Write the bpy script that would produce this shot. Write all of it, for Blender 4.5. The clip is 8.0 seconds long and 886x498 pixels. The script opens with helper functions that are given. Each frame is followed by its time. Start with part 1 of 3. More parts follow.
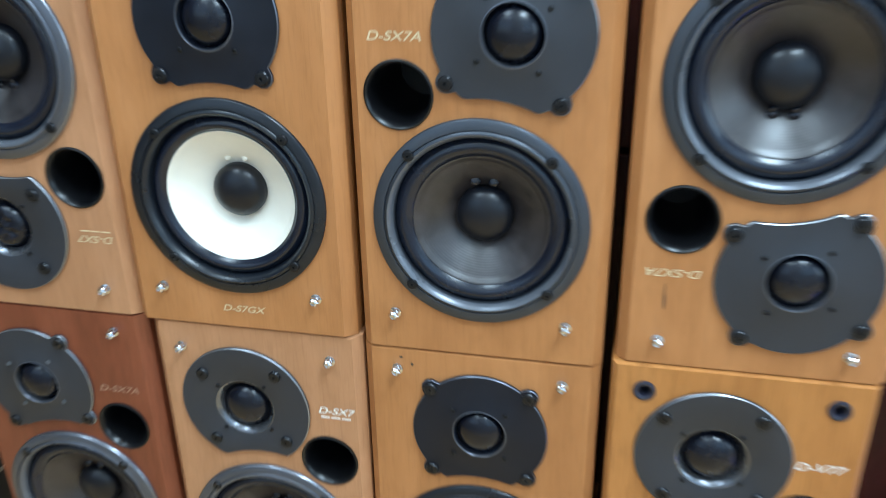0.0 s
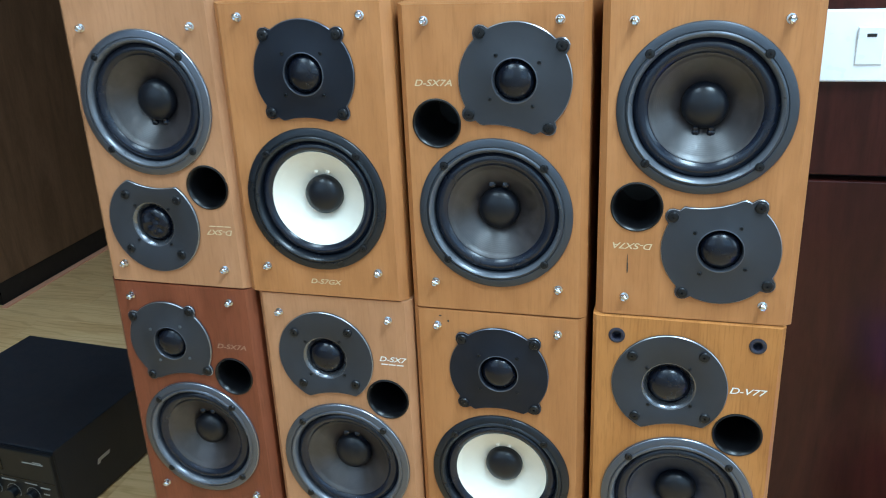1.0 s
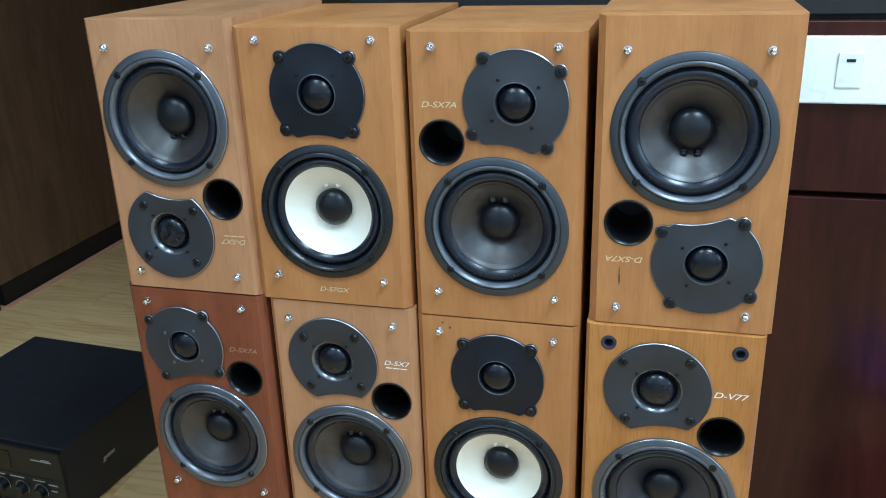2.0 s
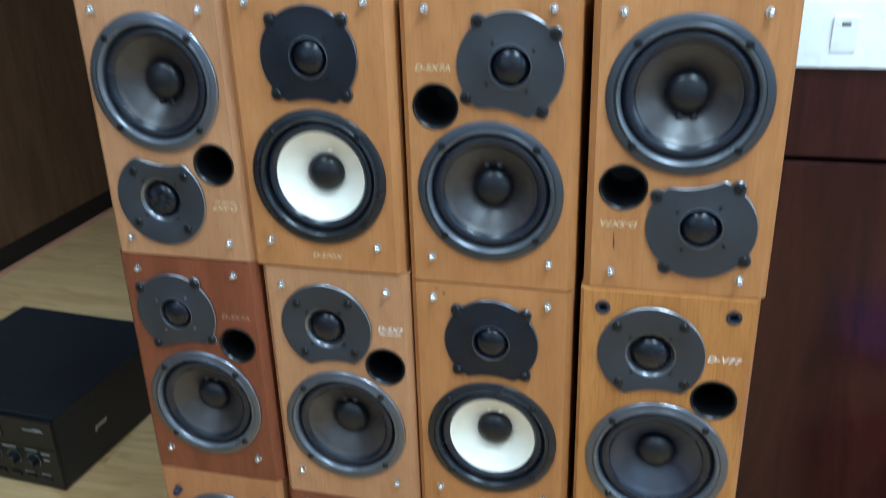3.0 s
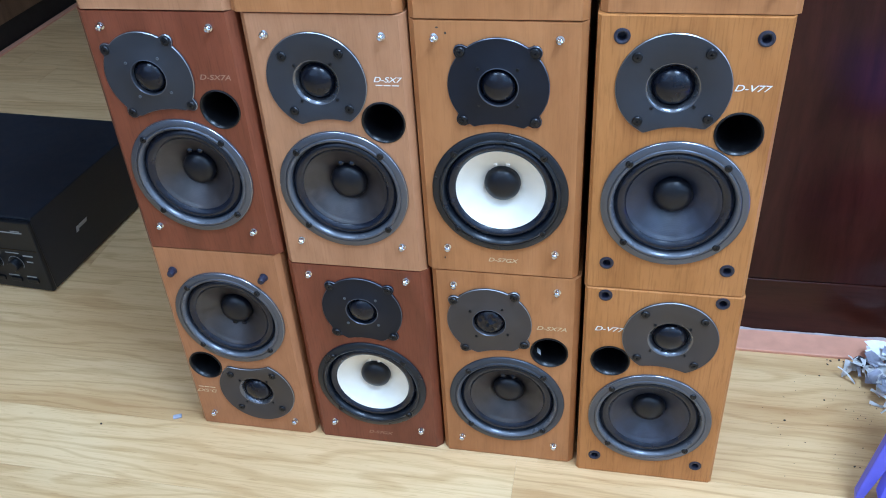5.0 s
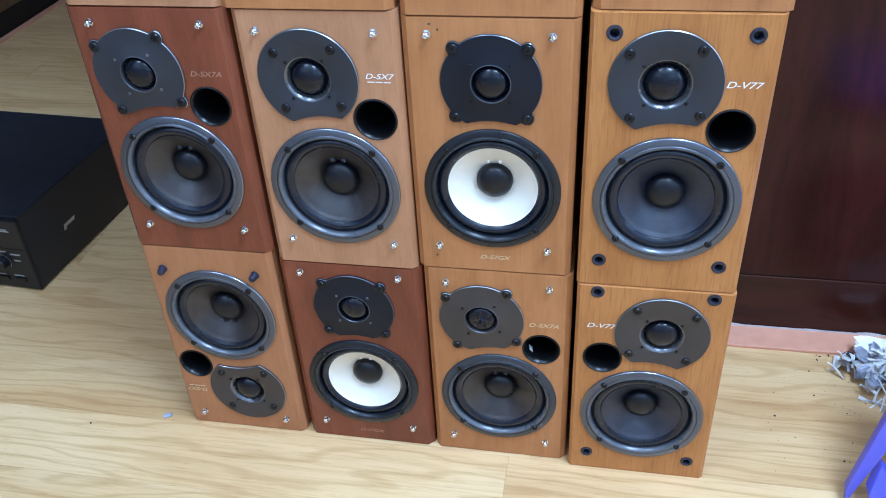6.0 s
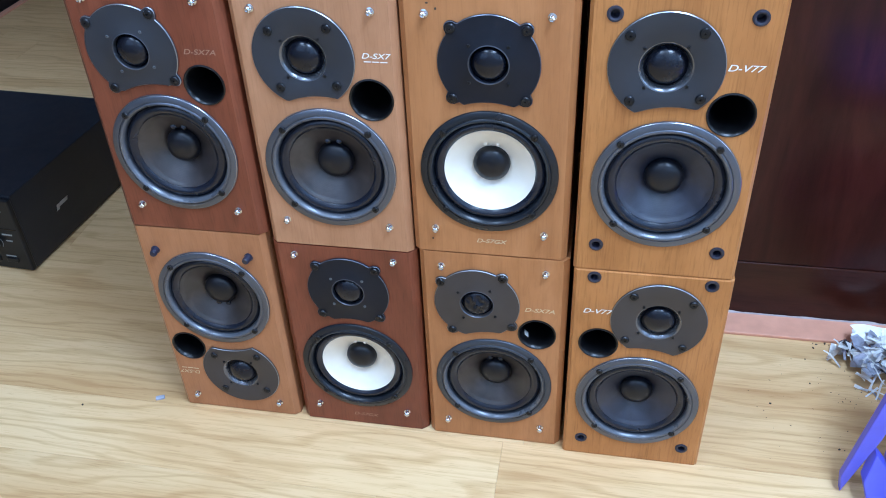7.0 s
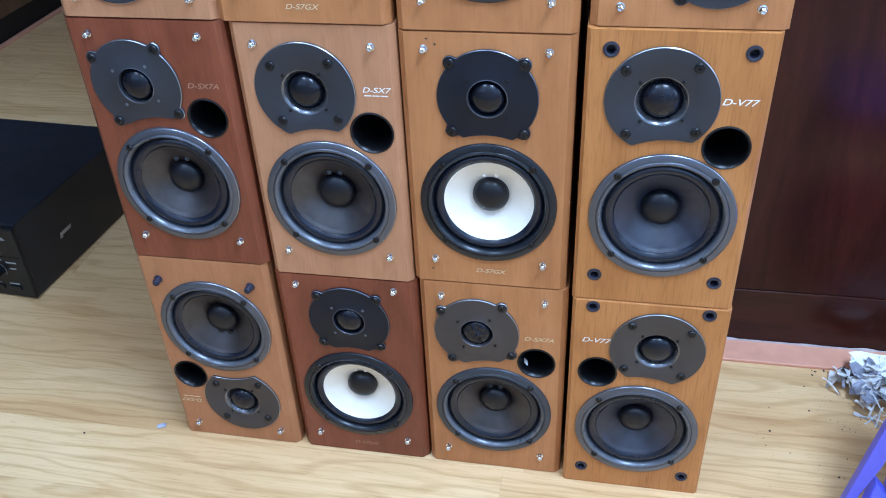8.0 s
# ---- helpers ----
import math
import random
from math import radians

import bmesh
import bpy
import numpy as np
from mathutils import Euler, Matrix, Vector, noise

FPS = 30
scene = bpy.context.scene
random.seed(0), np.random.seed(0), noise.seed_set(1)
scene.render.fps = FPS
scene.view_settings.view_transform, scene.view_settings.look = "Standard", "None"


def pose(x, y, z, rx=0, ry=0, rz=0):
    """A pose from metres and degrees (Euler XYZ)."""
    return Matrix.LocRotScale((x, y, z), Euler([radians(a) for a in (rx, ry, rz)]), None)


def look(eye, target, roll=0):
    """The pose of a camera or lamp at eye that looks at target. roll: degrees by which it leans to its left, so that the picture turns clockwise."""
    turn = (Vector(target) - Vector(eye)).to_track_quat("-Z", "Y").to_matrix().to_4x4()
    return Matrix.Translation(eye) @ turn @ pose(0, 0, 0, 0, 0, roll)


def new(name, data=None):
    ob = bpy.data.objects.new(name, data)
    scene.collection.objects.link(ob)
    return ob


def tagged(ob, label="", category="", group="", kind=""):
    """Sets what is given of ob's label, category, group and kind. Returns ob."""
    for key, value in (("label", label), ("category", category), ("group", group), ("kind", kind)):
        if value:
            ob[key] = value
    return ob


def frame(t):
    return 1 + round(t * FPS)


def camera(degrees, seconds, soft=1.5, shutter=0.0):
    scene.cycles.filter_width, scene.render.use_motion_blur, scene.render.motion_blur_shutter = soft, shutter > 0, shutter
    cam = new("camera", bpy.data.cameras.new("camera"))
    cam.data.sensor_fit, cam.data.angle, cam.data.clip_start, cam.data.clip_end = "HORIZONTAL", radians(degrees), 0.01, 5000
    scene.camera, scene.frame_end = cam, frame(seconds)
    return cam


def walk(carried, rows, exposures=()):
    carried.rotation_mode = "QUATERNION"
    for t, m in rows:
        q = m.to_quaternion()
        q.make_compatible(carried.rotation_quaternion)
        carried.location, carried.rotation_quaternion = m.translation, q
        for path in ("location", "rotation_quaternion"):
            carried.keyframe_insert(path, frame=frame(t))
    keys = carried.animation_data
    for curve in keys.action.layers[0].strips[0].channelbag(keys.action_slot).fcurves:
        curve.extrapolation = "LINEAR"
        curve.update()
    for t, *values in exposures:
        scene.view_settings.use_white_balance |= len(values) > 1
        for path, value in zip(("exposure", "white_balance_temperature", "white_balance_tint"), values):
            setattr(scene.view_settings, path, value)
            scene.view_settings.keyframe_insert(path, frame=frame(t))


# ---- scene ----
cam = camera(55.1, 8.0, soft=1.0, shutter=0.6)
PATH = [
    (0, (-0.009, 0.017, 1.03), (-0.41, 1.792, 0.199), -1.0),
    (0.2, (0.031, -0.063, 1.052), (-0.402, 1.714, 0.245), -1.0),
    (0.5, (0.064, -0.147, 1.054), (-0.423, 1.647, 0.314), -1.7),
    (1, (0.069, -0.232, 1.072), (-0.449, 1.561, 0.352), -2.6),
    (1.5, (0.072, -0.271, 1.09), (-0.435, 1.528, 0.376), -2.1),
    (2.8, (0.066, -0.285, 1.11), (-0.419, 1.505, 0.362), -1.9),
    (3, (0.064, -0.281, 1.095), (-0.405, 1.499, 0.314), -1.8),
    (3.2, (0.061, -0.275, 1.065), (-0.392, 1.477, 0.213), -1.8),
    (3.5, (0.057, -0.272, 1.026), (-0.376, 1.426, 0.062), -2.3),
    (3.7, (0.049, -0.275, 1.011), (-0.367, 1.386, -0.024), -2.6),
    (4, (0.041, -0.273, 1.001), (-0.364, 1.352, -0.092), -3.1),
    (4.5, (0.025, -0.264, 0.992), (-0.365, 1.328, -0.155), -3.7),
    (6, (0.012, -0.262, 0.991), (-0.336, 1.328, -0.171), -3.5),
    (6.5, (0.005, -0.263, 0.98), (-0.335, 1.319, -0.195), -2.8),
    (7, (0.011, -0.255, 0.982), (-0.326, 1.317, -0.207), -2.8),
    (7.5, (0.014, -0.26, 0.993), (-0.328, 1.331, -0.171), -3.0),
    (8, (0.014, -0.258, 0.996), (-0.33, 1.344, -0.15), -2.9),
]
walk(cam, [(t, look(eye, target, roll)) for t, eye, target, roll in PATH],
     exposures=[(0.0, -0.2, 6000, 7), (1.0, -0.32, 5800, 4), (3.0, -0.45, 5800, 6), (4.5, -0.33, 5250, 14), (6.0, -0.18, 5150, 16), (8.0, -0.2, 5150, 18)])

# ---- light: two ceiling panels, the left one turned down, two windows behind it, one at the side, a pale sky ----
world = bpy.data.worlds.new("sky_world")
scene.world = world
world.use_nodes = True
wn = world.node_tree.nodes
sky = wn.new("ShaderNodeTexSky")
sky.sky_type = "NISHITA"
sky.sun_disc = False
sky.sun_elevation, sky.sun_rotation = radians(48), radians(200)
world.node_tree.links.new(sky.outputs[0], wn["Background"].inputs[0])
wn["Background"].inputs[1].default_value = 0.1

ROOM = (-3.3, 2.7, -0.85, 4.4, 2.75)  # x0, x1, y0, y1, ceiling height
WINDOWS = ((-1.75, -0.40, 0.95, 2.15), (0.40, 1.75, 0.95, 2.15))  # x0, x1, z0, z1 in the wall behind


def window_light(x0, x1, z0, z1, watts, tint):
    data = bpy.data.lights.new("window_daylight", "AREA")
    data.shape, data.size, data.size_y, data.energy, data.color = "RECTANGLE", x1 - x0, z1 - z0, watts, tint
    ob = new("window_daylight", data)
    ob.matrix_world = look(((x0 + x1) / 2, ROOM[2] - 0.06, (z0 + z1) / 2), ((x0 + x1) / 2, 5, (z0 + z1) / 2 - 3.0))
    return ob


window_light(*WINDOWS[0], 5, (0.52, 0.77, 1.0))
window_light(*WINDOWS[1], 9, (0.52, 0.77, 1.0))
SIDE = (-0.75, 0.55, 0.95, 2.15)  # y0, y1, z0, z1 of the window in the wall at the right
side = bpy.data.lights.new("side_window_daylight", "AREA")
side.shape, side.size, side.size_y, side.energy, side.color = "RECTANGLE", SIDE[1] - SIDE[0], SIDE[3] - SIDE[2], 28, (0.62, 0.83, 1.0)
new("side_window_daylight", side).matrix_world = look((ROOM[1] + 0.06, -0.1, 1.55), (-0.3, 0.3, 0.7))

CEILING_LIGHTS = ((-0.90, -0.52, 38), (0.72, -0.10, 104))  # centres of the two panels, watts: left one turned down to keep the floor there dark
for lx, ly, watts in CEILING_LIGHTS:
    lamp = bpy.data.lights.new("ceiling_panel_light", "AREA")
    lamp.shape, lamp.size, lamp.size_y, lamp.energy, lamp.color = "RECTANGLE", 0.56, 1.16, watts, (0.695, 0.875, 1.0)
    new("ceiling_panel_light", lamp).matrix_world = pose(lx, ly, ROOM[4] - 0.035)


# ---- materials ----
def material(name):
    mat = bpy.data.materials.new(name)
    mat.use_nodes = True
    nt = mat.node_tree
    return mat, nt, nt.nodes["Principled BSDF"]


def coords(nt, scale, jitter=0.0):
    """Object coordinates, stretched, with an offset of its own for each object."""
    tc = nt.nodes.new("ShaderNodeTexCoord")
    mp = nt.nodes.new("ShaderNodeMapping")
    mp.inputs["Scale"].default_value = scale
    nt.links.new(tc.outputs["Object"], mp.inputs["Vector"])
    if jitter:
        info = nt.nodes.new("ShaderNodeObjectInfo")
        mul = nt.nodes.new("ShaderNodeMath")
        mul.operation = "MULTIPLY"
        mul.inputs[1].default_value = jitter
        nt.links.new(info.outputs["Random"], mul.inputs[0])
        nt.links.new(mul.outputs[0], mp.inputs["Location"])
    return mp.outputs["Vector"]


def noise_tex(nt, vec, scale, detail=4.0, rough=0.55, distort=0.0):
    n = nt.nodes.new("ShaderNodeTexNoise")
    n.inputs["Scale"].default_value = scale
    n.inputs["Detail"].default_value = detail
    n.inputs["Roughness"].default_value = rough
    n.inputs["Distortion"].default_value = distort
    nt.links.new(vec, n.inputs["Vector"])
    return n.outputs["Fac"]


def ramp(nt, fac, stops):
    r = nt.nodes.new("ShaderNodeValToRGB")
    els = r.color_ramp.elements
    while len(els) < len(stops):
        els.new(0.5)
    for el, (p, c) in zip(els, stops):
        el.position, el.color = p, (*c, 1) if len(c) == 3 else c
    nt.links.new(fac, r.inputs["Fac"])
    return r.outputs["Color"]


def mix(nt, a, b, fac, blend="MIX"):
    m = nt.nodes.new("ShaderNodeMix")
    m.data_type, m.blend_type = "RGBA", blend
    for sock, val in ((m.inputs["Factor"], fac), (m.inputs["A"], a), (m.inputs["B"], b)):
        if isinstance(val, (int, float)):
            sock.default_value = val
        elif isinstance(val, tuple):
            sock.default_value = (*val, 1)
        else:
            nt.links.new(val, sock)
    return m.outputs["Result"]


def bump(nt, bsdf, height, strength, distance=0.001):
    b = nt.nodes.new("ShaderNodeBump")
    b.inputs["Strength"].default_value = strength
    b.inputs["Distance"].default_value = distance
    nt.links.new(height, b.inputs["Height"])
    nt.links.new(b.outputs["Normal"], bsdf.inputs["Normal"])


def veneer(name, dark, mid, light, rough=0.37, streak=0.35, axis="z", spec=0.4, vary=1.0):
    """Wood veneer: fine fibres along one axis, broad cathedral bands, faint mottling."""
    mat, nt, p = material(name)
    along = {"z": (1, 1, 0.06), "x": (0.06, 1, 1), "y": (1, 0.06, 1)}[axis]
    broad = {"z": (1, 1, 0.16), "x": (0.16, 1, 1), "y": (1, 0.16, 1)}[axis]
    fib = noise_tex(nt, coords(nt, along, 7.0), 420, 5, 0.6)
    band = noise_tex(nt, coords(nt, broad, 5.0), 15, 4, 0.55, 1.1)
    fleck = noise_tex(nt, coords(nt, tuple(0.35 if a < 1 else 1 for a in along), 8.0), 75, 4, 0.6, 0.4)
    blot = noise_tex(nt, coords(nt, (1, 1, 1), 3.0), 11, 3)
    base = ramp(nt, band, [(0.30, dark), (0.5, mid), (0.72, light)])
    fibres = ramp(nt, fib, [(0.32, (0.70, 0.66, 0.62)), (0.5, (1, 1, 1)), (0.8, (1.0, 1.0, 1.0))])
    col = mix(nt, base, fibres, streak, "MULTIPLY")
    col = mix(nt, col, ramp(nt, blot, [(0.3, (0.88, 0.86, 0.84)), (0.7, (1, 1, 1))]), 0.6, "MULTIPLY")
    col = mix(nt, col, ramp(nt, fleck, [(0.34, (0.84, 0.80, 0.76)), (0.55, (1, 1, 1))]), 0.45, "MULTIPLY")
    nt.links.new(col, p.inputs["Base Color"])
    rr = ramp(nt, blot, [(0.3, (rough - 0.06 * vary,) * 3), (0.7, (rough + 0.08 * vary,) * 3)])
    nt.links.new(rr, p.inputs["Roughness"])
    p.inputs["Specular IOR Level"].default_value = spec
    bump(nt, p, fib, 0.10, 0.0004)
    return mat


def coated(name, colour, rough, metal=0.0, spread=0.12, grain=900, relief=0.08, spec=0.5, vary=0.05):
    """Paint, plastic, metal or paper with faint grain and blotches."""
    mat, nt, p = material(name)
    v = coords(nt, (1, 1, 1), 4.0)
    blot, fine = noise_tex(nt, v, 38, 3), noise_tex(nt, v, grain, 2)
    lo = tuple(c * (1 - spread) for c in colour)
    hi = tuple(min(1, c * (1 + spread)) for c in colour)
    nt.links.new(ramp(nt, blot, [(0.3, lo), (0.7, hi)]), p.inputs["Base Color"])
    nt.links.new(ramp(nt, blot, [(0.3, (max(0.03, rough - vary),) * 3), (0.7, (rough + vary,) * 3)]), p.inputs["Roughness"])
    p.inputs["Metallic"].default_value = metal
    p.inputs["Specular IOR Level"].default_value = spec
    if relief:
        bump(nt, p, fine, relief, 0.0003)
    return mat


CHERRY = veneer("cherry_veneer", (0.385, 0.157, 0.052), (0.44, 0.186, 0.063), (0.495, 0.219, 0.080))
TAN = veneer("tan_cherry_veneer", (0.395, 0.186, 0.086), (0.45, 0.218, 0.104), (0.50, 0.250, 0.125))
RUSSET = veneer("russet_cherry_veneer", (0.36, 0.148, 0.058), (0.41, 0.174, 0.070), (0.455, 0.200, 0.086))
ORANGE = veneer("orange_beech_veneer", (0.38, 0.148, 0.038), (0.46, 0.190, 0.051), (0.52, 0.224, 0.067), streak=0.75)
MAHOGANY = veneer("mahogany_veneer", (0.160, 0.042, 0.018), (0.21, 0.056, 0.025), (0.25, 0.073, 0.033), streak=0.85)
PANEL_WOOD = veneer("dark_panel_wood", (0.023, 0.0050, 0.0038), (0.037, 0.0082, 0.0060), (0.053, 0.0122, 0.0086), rough=0.22, streak=0.45, spec=0.25, vary=0.15)
RAIL_WOOD = veneer("dark_rail_wood", (0.027, 0.0068, 0.0042), (0.040, 0.0102, 0.0062), (0.055, 0.0145, 0.0088), rough=0.24, streak=0.6, axis="x", spec=0.3, vary=0.2)
CABINET_WOOD = veneer("walnut_panel_wood", (0.100, 0.053, 0.029), (0.135, 0.073, 0.040), (0.165, 0.091, 0.051), rough=0.40, streak=0.6)
GREY_METAL = coated("grey_painted_metal", (0.050, 0.056, 0.069), 0.38, 0.45, 0.05, relief=0, vary=0.015)
SILVER_RING = coated("silver_grey_metal", (0.118, 0.126, 0.152), 0.32, 0.7, 0.04, relief=0, vary=0.012)
DARK_RING = coated("black_satin_metal", (0.009, 0.011, 0.015), 0.30, 0.0, relief=0.02, spec=0.4)
GREY_PLATE = coated("grey_satin_plate", (0.032, 0.034, 0.041), 0.46, 0.15, 0.06, spec=0.4)
BROWN_PLATE = coated("brown_grey_satin_plate", (0.051, 0.043, 0.041), 0.46, 0.2, 0.06)
BLACK_PLATE = coated("black_satin_plate", (0.0066, 0.0085, 0.0145), 0.46, 0.0, spec=0.28)
FLARE = coated("bright_flare_metal", (0.17, 0.176, 0.195), 0.26, 0.8, 0.03, relief=0)
# lighter metals that put the highlight of the ring's roll and bevel into colour
RING_ROLL = coated("grey_ring_roll_highlight", (0.115, 0.122, 0.140), 0.30, 0.35, 0.05, relief=0)
RING_EDGE = coated("ring_edge_highlight", (0.30, 0.31, 0.34), 0.24, 0.9, 0.05, relief=0)
PALE_RIVET = coated("grey_tin_rivet", (0.13, 0.14, 0.15), 0.4, 0.5, relief=0)
EDGE = coated("bare_metal_edge", (0.30, 0.31, 0.33), 0.36, 0.9, 0.05, relief=0)
RUBBER = coated("black_rubber", (0.0060, 0.0088, 0.0180), 0.24, 0.0, 0.1)
DOME = coated("black_silk_dome", (0.0035, 0.0048, 0.0100), 0.26, 0.0, 0.1, relief=0.05, spec=0.42)
CAP = coated("black_dust_cap", (0.0042, 0.0052, 0.0090), 0.33, 0.0, 0.1, spec=0.42)
WHITE_CONE = coated("ivory_white_cone", (0.85, 0.80, 0.69), 0.5, 0.0, 0.03, grain=700, relief=0.06)
PORT = coated("black_port_plastic", (0.0035, 0.0035, 0.0042), 0.34, 0.0, spec=0.4)
SCREW = coated("black_screw_steel", (0.018, 0.018, 0.02), 0.3, 0.6)
CHROME = coated("chromed_steel", (0.66, 0.68, 0.72), 0.10, 1.0, 0.03, relief=0)
BLUE_PEG = coated("blue_black_rubber", (0.016, 0.017, 0.035), 0.4)
GROMMET = coated("navy_black_grommet", (0.018, 0.018, 0.032), 0.45)
PALE_INK = coated("pale_gold_lettering", (0.64, 0.50, 0.30), 0.5, 0.0, 0.05, relief=0)
WHITE_INK = coated("white_lettering", (0.82, 0.80, 0.74), 0.5, 0.0, 0.03, relief=0)
FAINT_INK = coated("faded_bronze_lettering", (0.36, 0.20, 0.13), 0.5, 0.0, 0.05, relief=0)
AMP_BLACK = coated("black_enamelled_steel", (0.0110, 0.0138, 0.0205), 0.44, 0.0, 0.1, relief=0.15, spec=0.5)
AMP_FACE = coated("black_anodised_face", (0.0075, 0.0092, 0.012), 0.38, 0.2)
AMP_GLASS = coated("dark_display_glass", (0.004, 0.004, 0.005), 0.08)
GREY_INK = coated("grey_printing", (0.30, 0.32, 0.32), 0.5, 0, 0.05, relief=0)
WHITE_PLASTIC = coated("white_switch_plastic", (0.82, 0.84, 0.85), 0.3, 0, 0.02, relief=0)
BLACK_GAP = coated("black_shadow_board", (0.006, 0.005, 0.005), 0.6)
PINK_STONE = coated("salmon_pink_skirting", (0.66, 0.32, 0.205), 0.45, 0, 0.07, grain=300, relief=0.2)
PURPLE = coated("violet_blue_plastic", (0.135, 0.135, 0.76), 0.38, 0, 0.05)
PAPER = coated("shredded_paper", (0.90, 0.90, 0.89), 0.8, 0, 0.06, relief=0.3)
PAPER_GREY = coated("printed_shredded_paper", (0.46, 0.47, 0.55), 0.8, 0, 0.35, relief=0.3)
FOIL = coated("dark_plastic_foil", (0.018, 0.018, 0.024), 0.35, 0, 0.3)
DIRT = coated("dark_crumbs", (0.05, 0.035, 0.025), 0.8, 0, 0.3)
WALL_PAINT = coated("off_white_wall_paint", (0.70, 0.69, 0.66), 0.8, 0, 0.03, grain=200, relief=0.2)
BROWN_WALL = coated("brown_low_bounce_wall", (0.20, 0.14, 0.09), 0.7, 0, 0.08, grain=200, relief=0.2)
SEALANT = coated("grey_white_sealant", (0.42, 0.34, 0.32), 0.6, 0, 0.15, relief=0.3)
STEEL_GREY = coated("grey_steel_foot", (0.30, 0.31, 0.33), 0.4, 0.5)


def cone_material(name, inner, outer, rough=0.36):
    """Pulp or polymer cone: cloudy grey-brown with fine concentric grooves."""
    mat, nt, p = material(name)
    v = coords(nt, (1, 1, 1), 2.0)
    blot = noise_tex(nt, v, 42, 5, 0.68, 0.8)
    col = ramp(nt, blot, [(0.28, inner), (0.72, outer)])
    nt.links.new(col, p.inputs["Base Color"])
    nt.links.new(ramp(nt, blot, [(0.3, (rough - 0.05,) * 3), (0.75, (rough + 0.10,) * 3)]), p.inputs["Roughness"])
    p.inputs["Specular IOR Level"].default_value = 0.75
    w = nt.nodes.new("ShaderNodeTexWave")
    w.wave_type, w.rings_direction = "RINGS", "Y"
    w.inputs["Scale"].default_value = 190
    w.inputs["Distortion"].default_value = 0.0
    nt.links.new(coords(nt, (1, 0, 1)), w.inputs["Vector"])
    bump(nt, p, w.outputs["Fac"], 0.10, 0.0002)
    return mat


CONE_BROWN = cone_material("grey_brown_cone", (0.0125, 0.0100, 0.0105), (0.040, 0.0325, 0.0330))
CONE_BLUE = cone_material("blue_black_cone", (0.0075, 0.0098, 0.020), (0.024, 0.029, 0.050), 0.40)


def laminate():
    """Pale oak laminate: long grain along x, some darker cathedral streaks, each plank a little different."""
    mat, nt, p = material("pale_oak_laminate")
    broad = noise_tex(nt, coords(nt, (0.30, 1, 1), 9.0), 6, 4, 0.55, 0.7)
    fine = noise_tex(nt, coords(nt, (0.035, 1, 1), 6.0), 230, 5, 0.62)
    pore = noise_tex(nt, coords(nt, (0.07, 1, 1), 5.0), 420, 3, 0.55)
    col = ramp(nt, broad, [(0.28, (0.62, 0.385, 0.172)), (0.45, (0.72, 0.475, 0.228)), (0.6, (0.785, 0.545, 0.278)), (0.78, (0.825, 0.595, 0.325))])
    col = mix(nt, col, ramp(nt, fine, [(0.36, (0.74, 0.62, 0.47)), (0.52, (1, 1, 1))]), 0.42, "MULTIPLY")
    col = mix(nt, col, ramp(nt, pore, [(0.30, (0.66, 0.52, 0.38)), (0.40, (1, 1, 1))]), 0.40, "MULTIPLY")
    fig = nt.nodes.new("ShaderNodeTexWave")
    fig.wave_type, fig.bands_direction = "BANDS", "Y"
    for sock, val in (("Scale", 11.0), ("Distortion", 30.0), ("Detail", 3.0), ("Detail Scale", 0.5), ("Detail Roughness", 0.6)):
        fig.inputs[sock].default_value = val
    nt.links.new(coords(nt, (0.20, 1, 1), 9.0), fig.inputs["Vector"])
    col = mix(nt, col, ramp(nt, fig.outputs["Fac"], [(0.0, (0.66, 0.52, 0.37)), (0.26, (1, 1, 1))]), 0.40, "MULTIPLY")
    info = nt.nodes.new("ShaderNodeObjectInfo")
    tone = ramp(nt, info.outputs["Random"], [(0.0, (0.90, 0.88, 0.85)), (1.0, (1, 1, 1))])
    col = mix(nt, col, tone, 1.0, "MULTIPLY")
    nt.links.new(col, p.inputs["Base Color"])
    nt.links.new(ramp(nt, fine, [(0.3, (0.34,) * 3), (0.7, (0.27,) * 3)]), p.inputs["Roughness"])
    bump(nt, p, fine, 0.06, 0.0003)
    return mat


LAMINATE = laminate()


# ---- mesh helpers ----
def mesh_of(name, bm, mat, smooth=False, sharp=35):
    bmesh.ops.recalc_face_normals(bm, faces=bm.faces)
    me = bpy.data.meshes.new(name)
    if smooth:
        for f in bm.faces:
            f.smooth = True
        lim = radians(sharp)
        for e in bm.edges:
            if len(e.link_faces) == 2 and e.calc_face_angle(0) > lim:
                e.smooth = False
    bm.to_mesh(me)
    bm.free()
    for m in mat if isinstance(mat, (list, tuple)) else (mat,):
        me.materials.append(m)
    return me


def part(name, bm, mat, parent=None, label="", smooth=False, at=None):
    """Links a bmesh (or a ready mesh) as one mesh object under a thing or a part."""
    me = bm if isinstance(bm, bpy.types.Mesh) else mesh_of(name, bm, mat, smooth)
    ob = new(name, me)
    if parent:
        ob.parent = parent
    if at is not None:
        ob.matrix_basis = at
    if label:
        tagged(ob, label=label)
    return ob


def thing(name, m, label, category, group="", kind=""):
    ob = new(name)
    ob.empty_display_size = 0.05
    ob.matrix_basis = m
    return tagged(ob, label, category, group, kind)


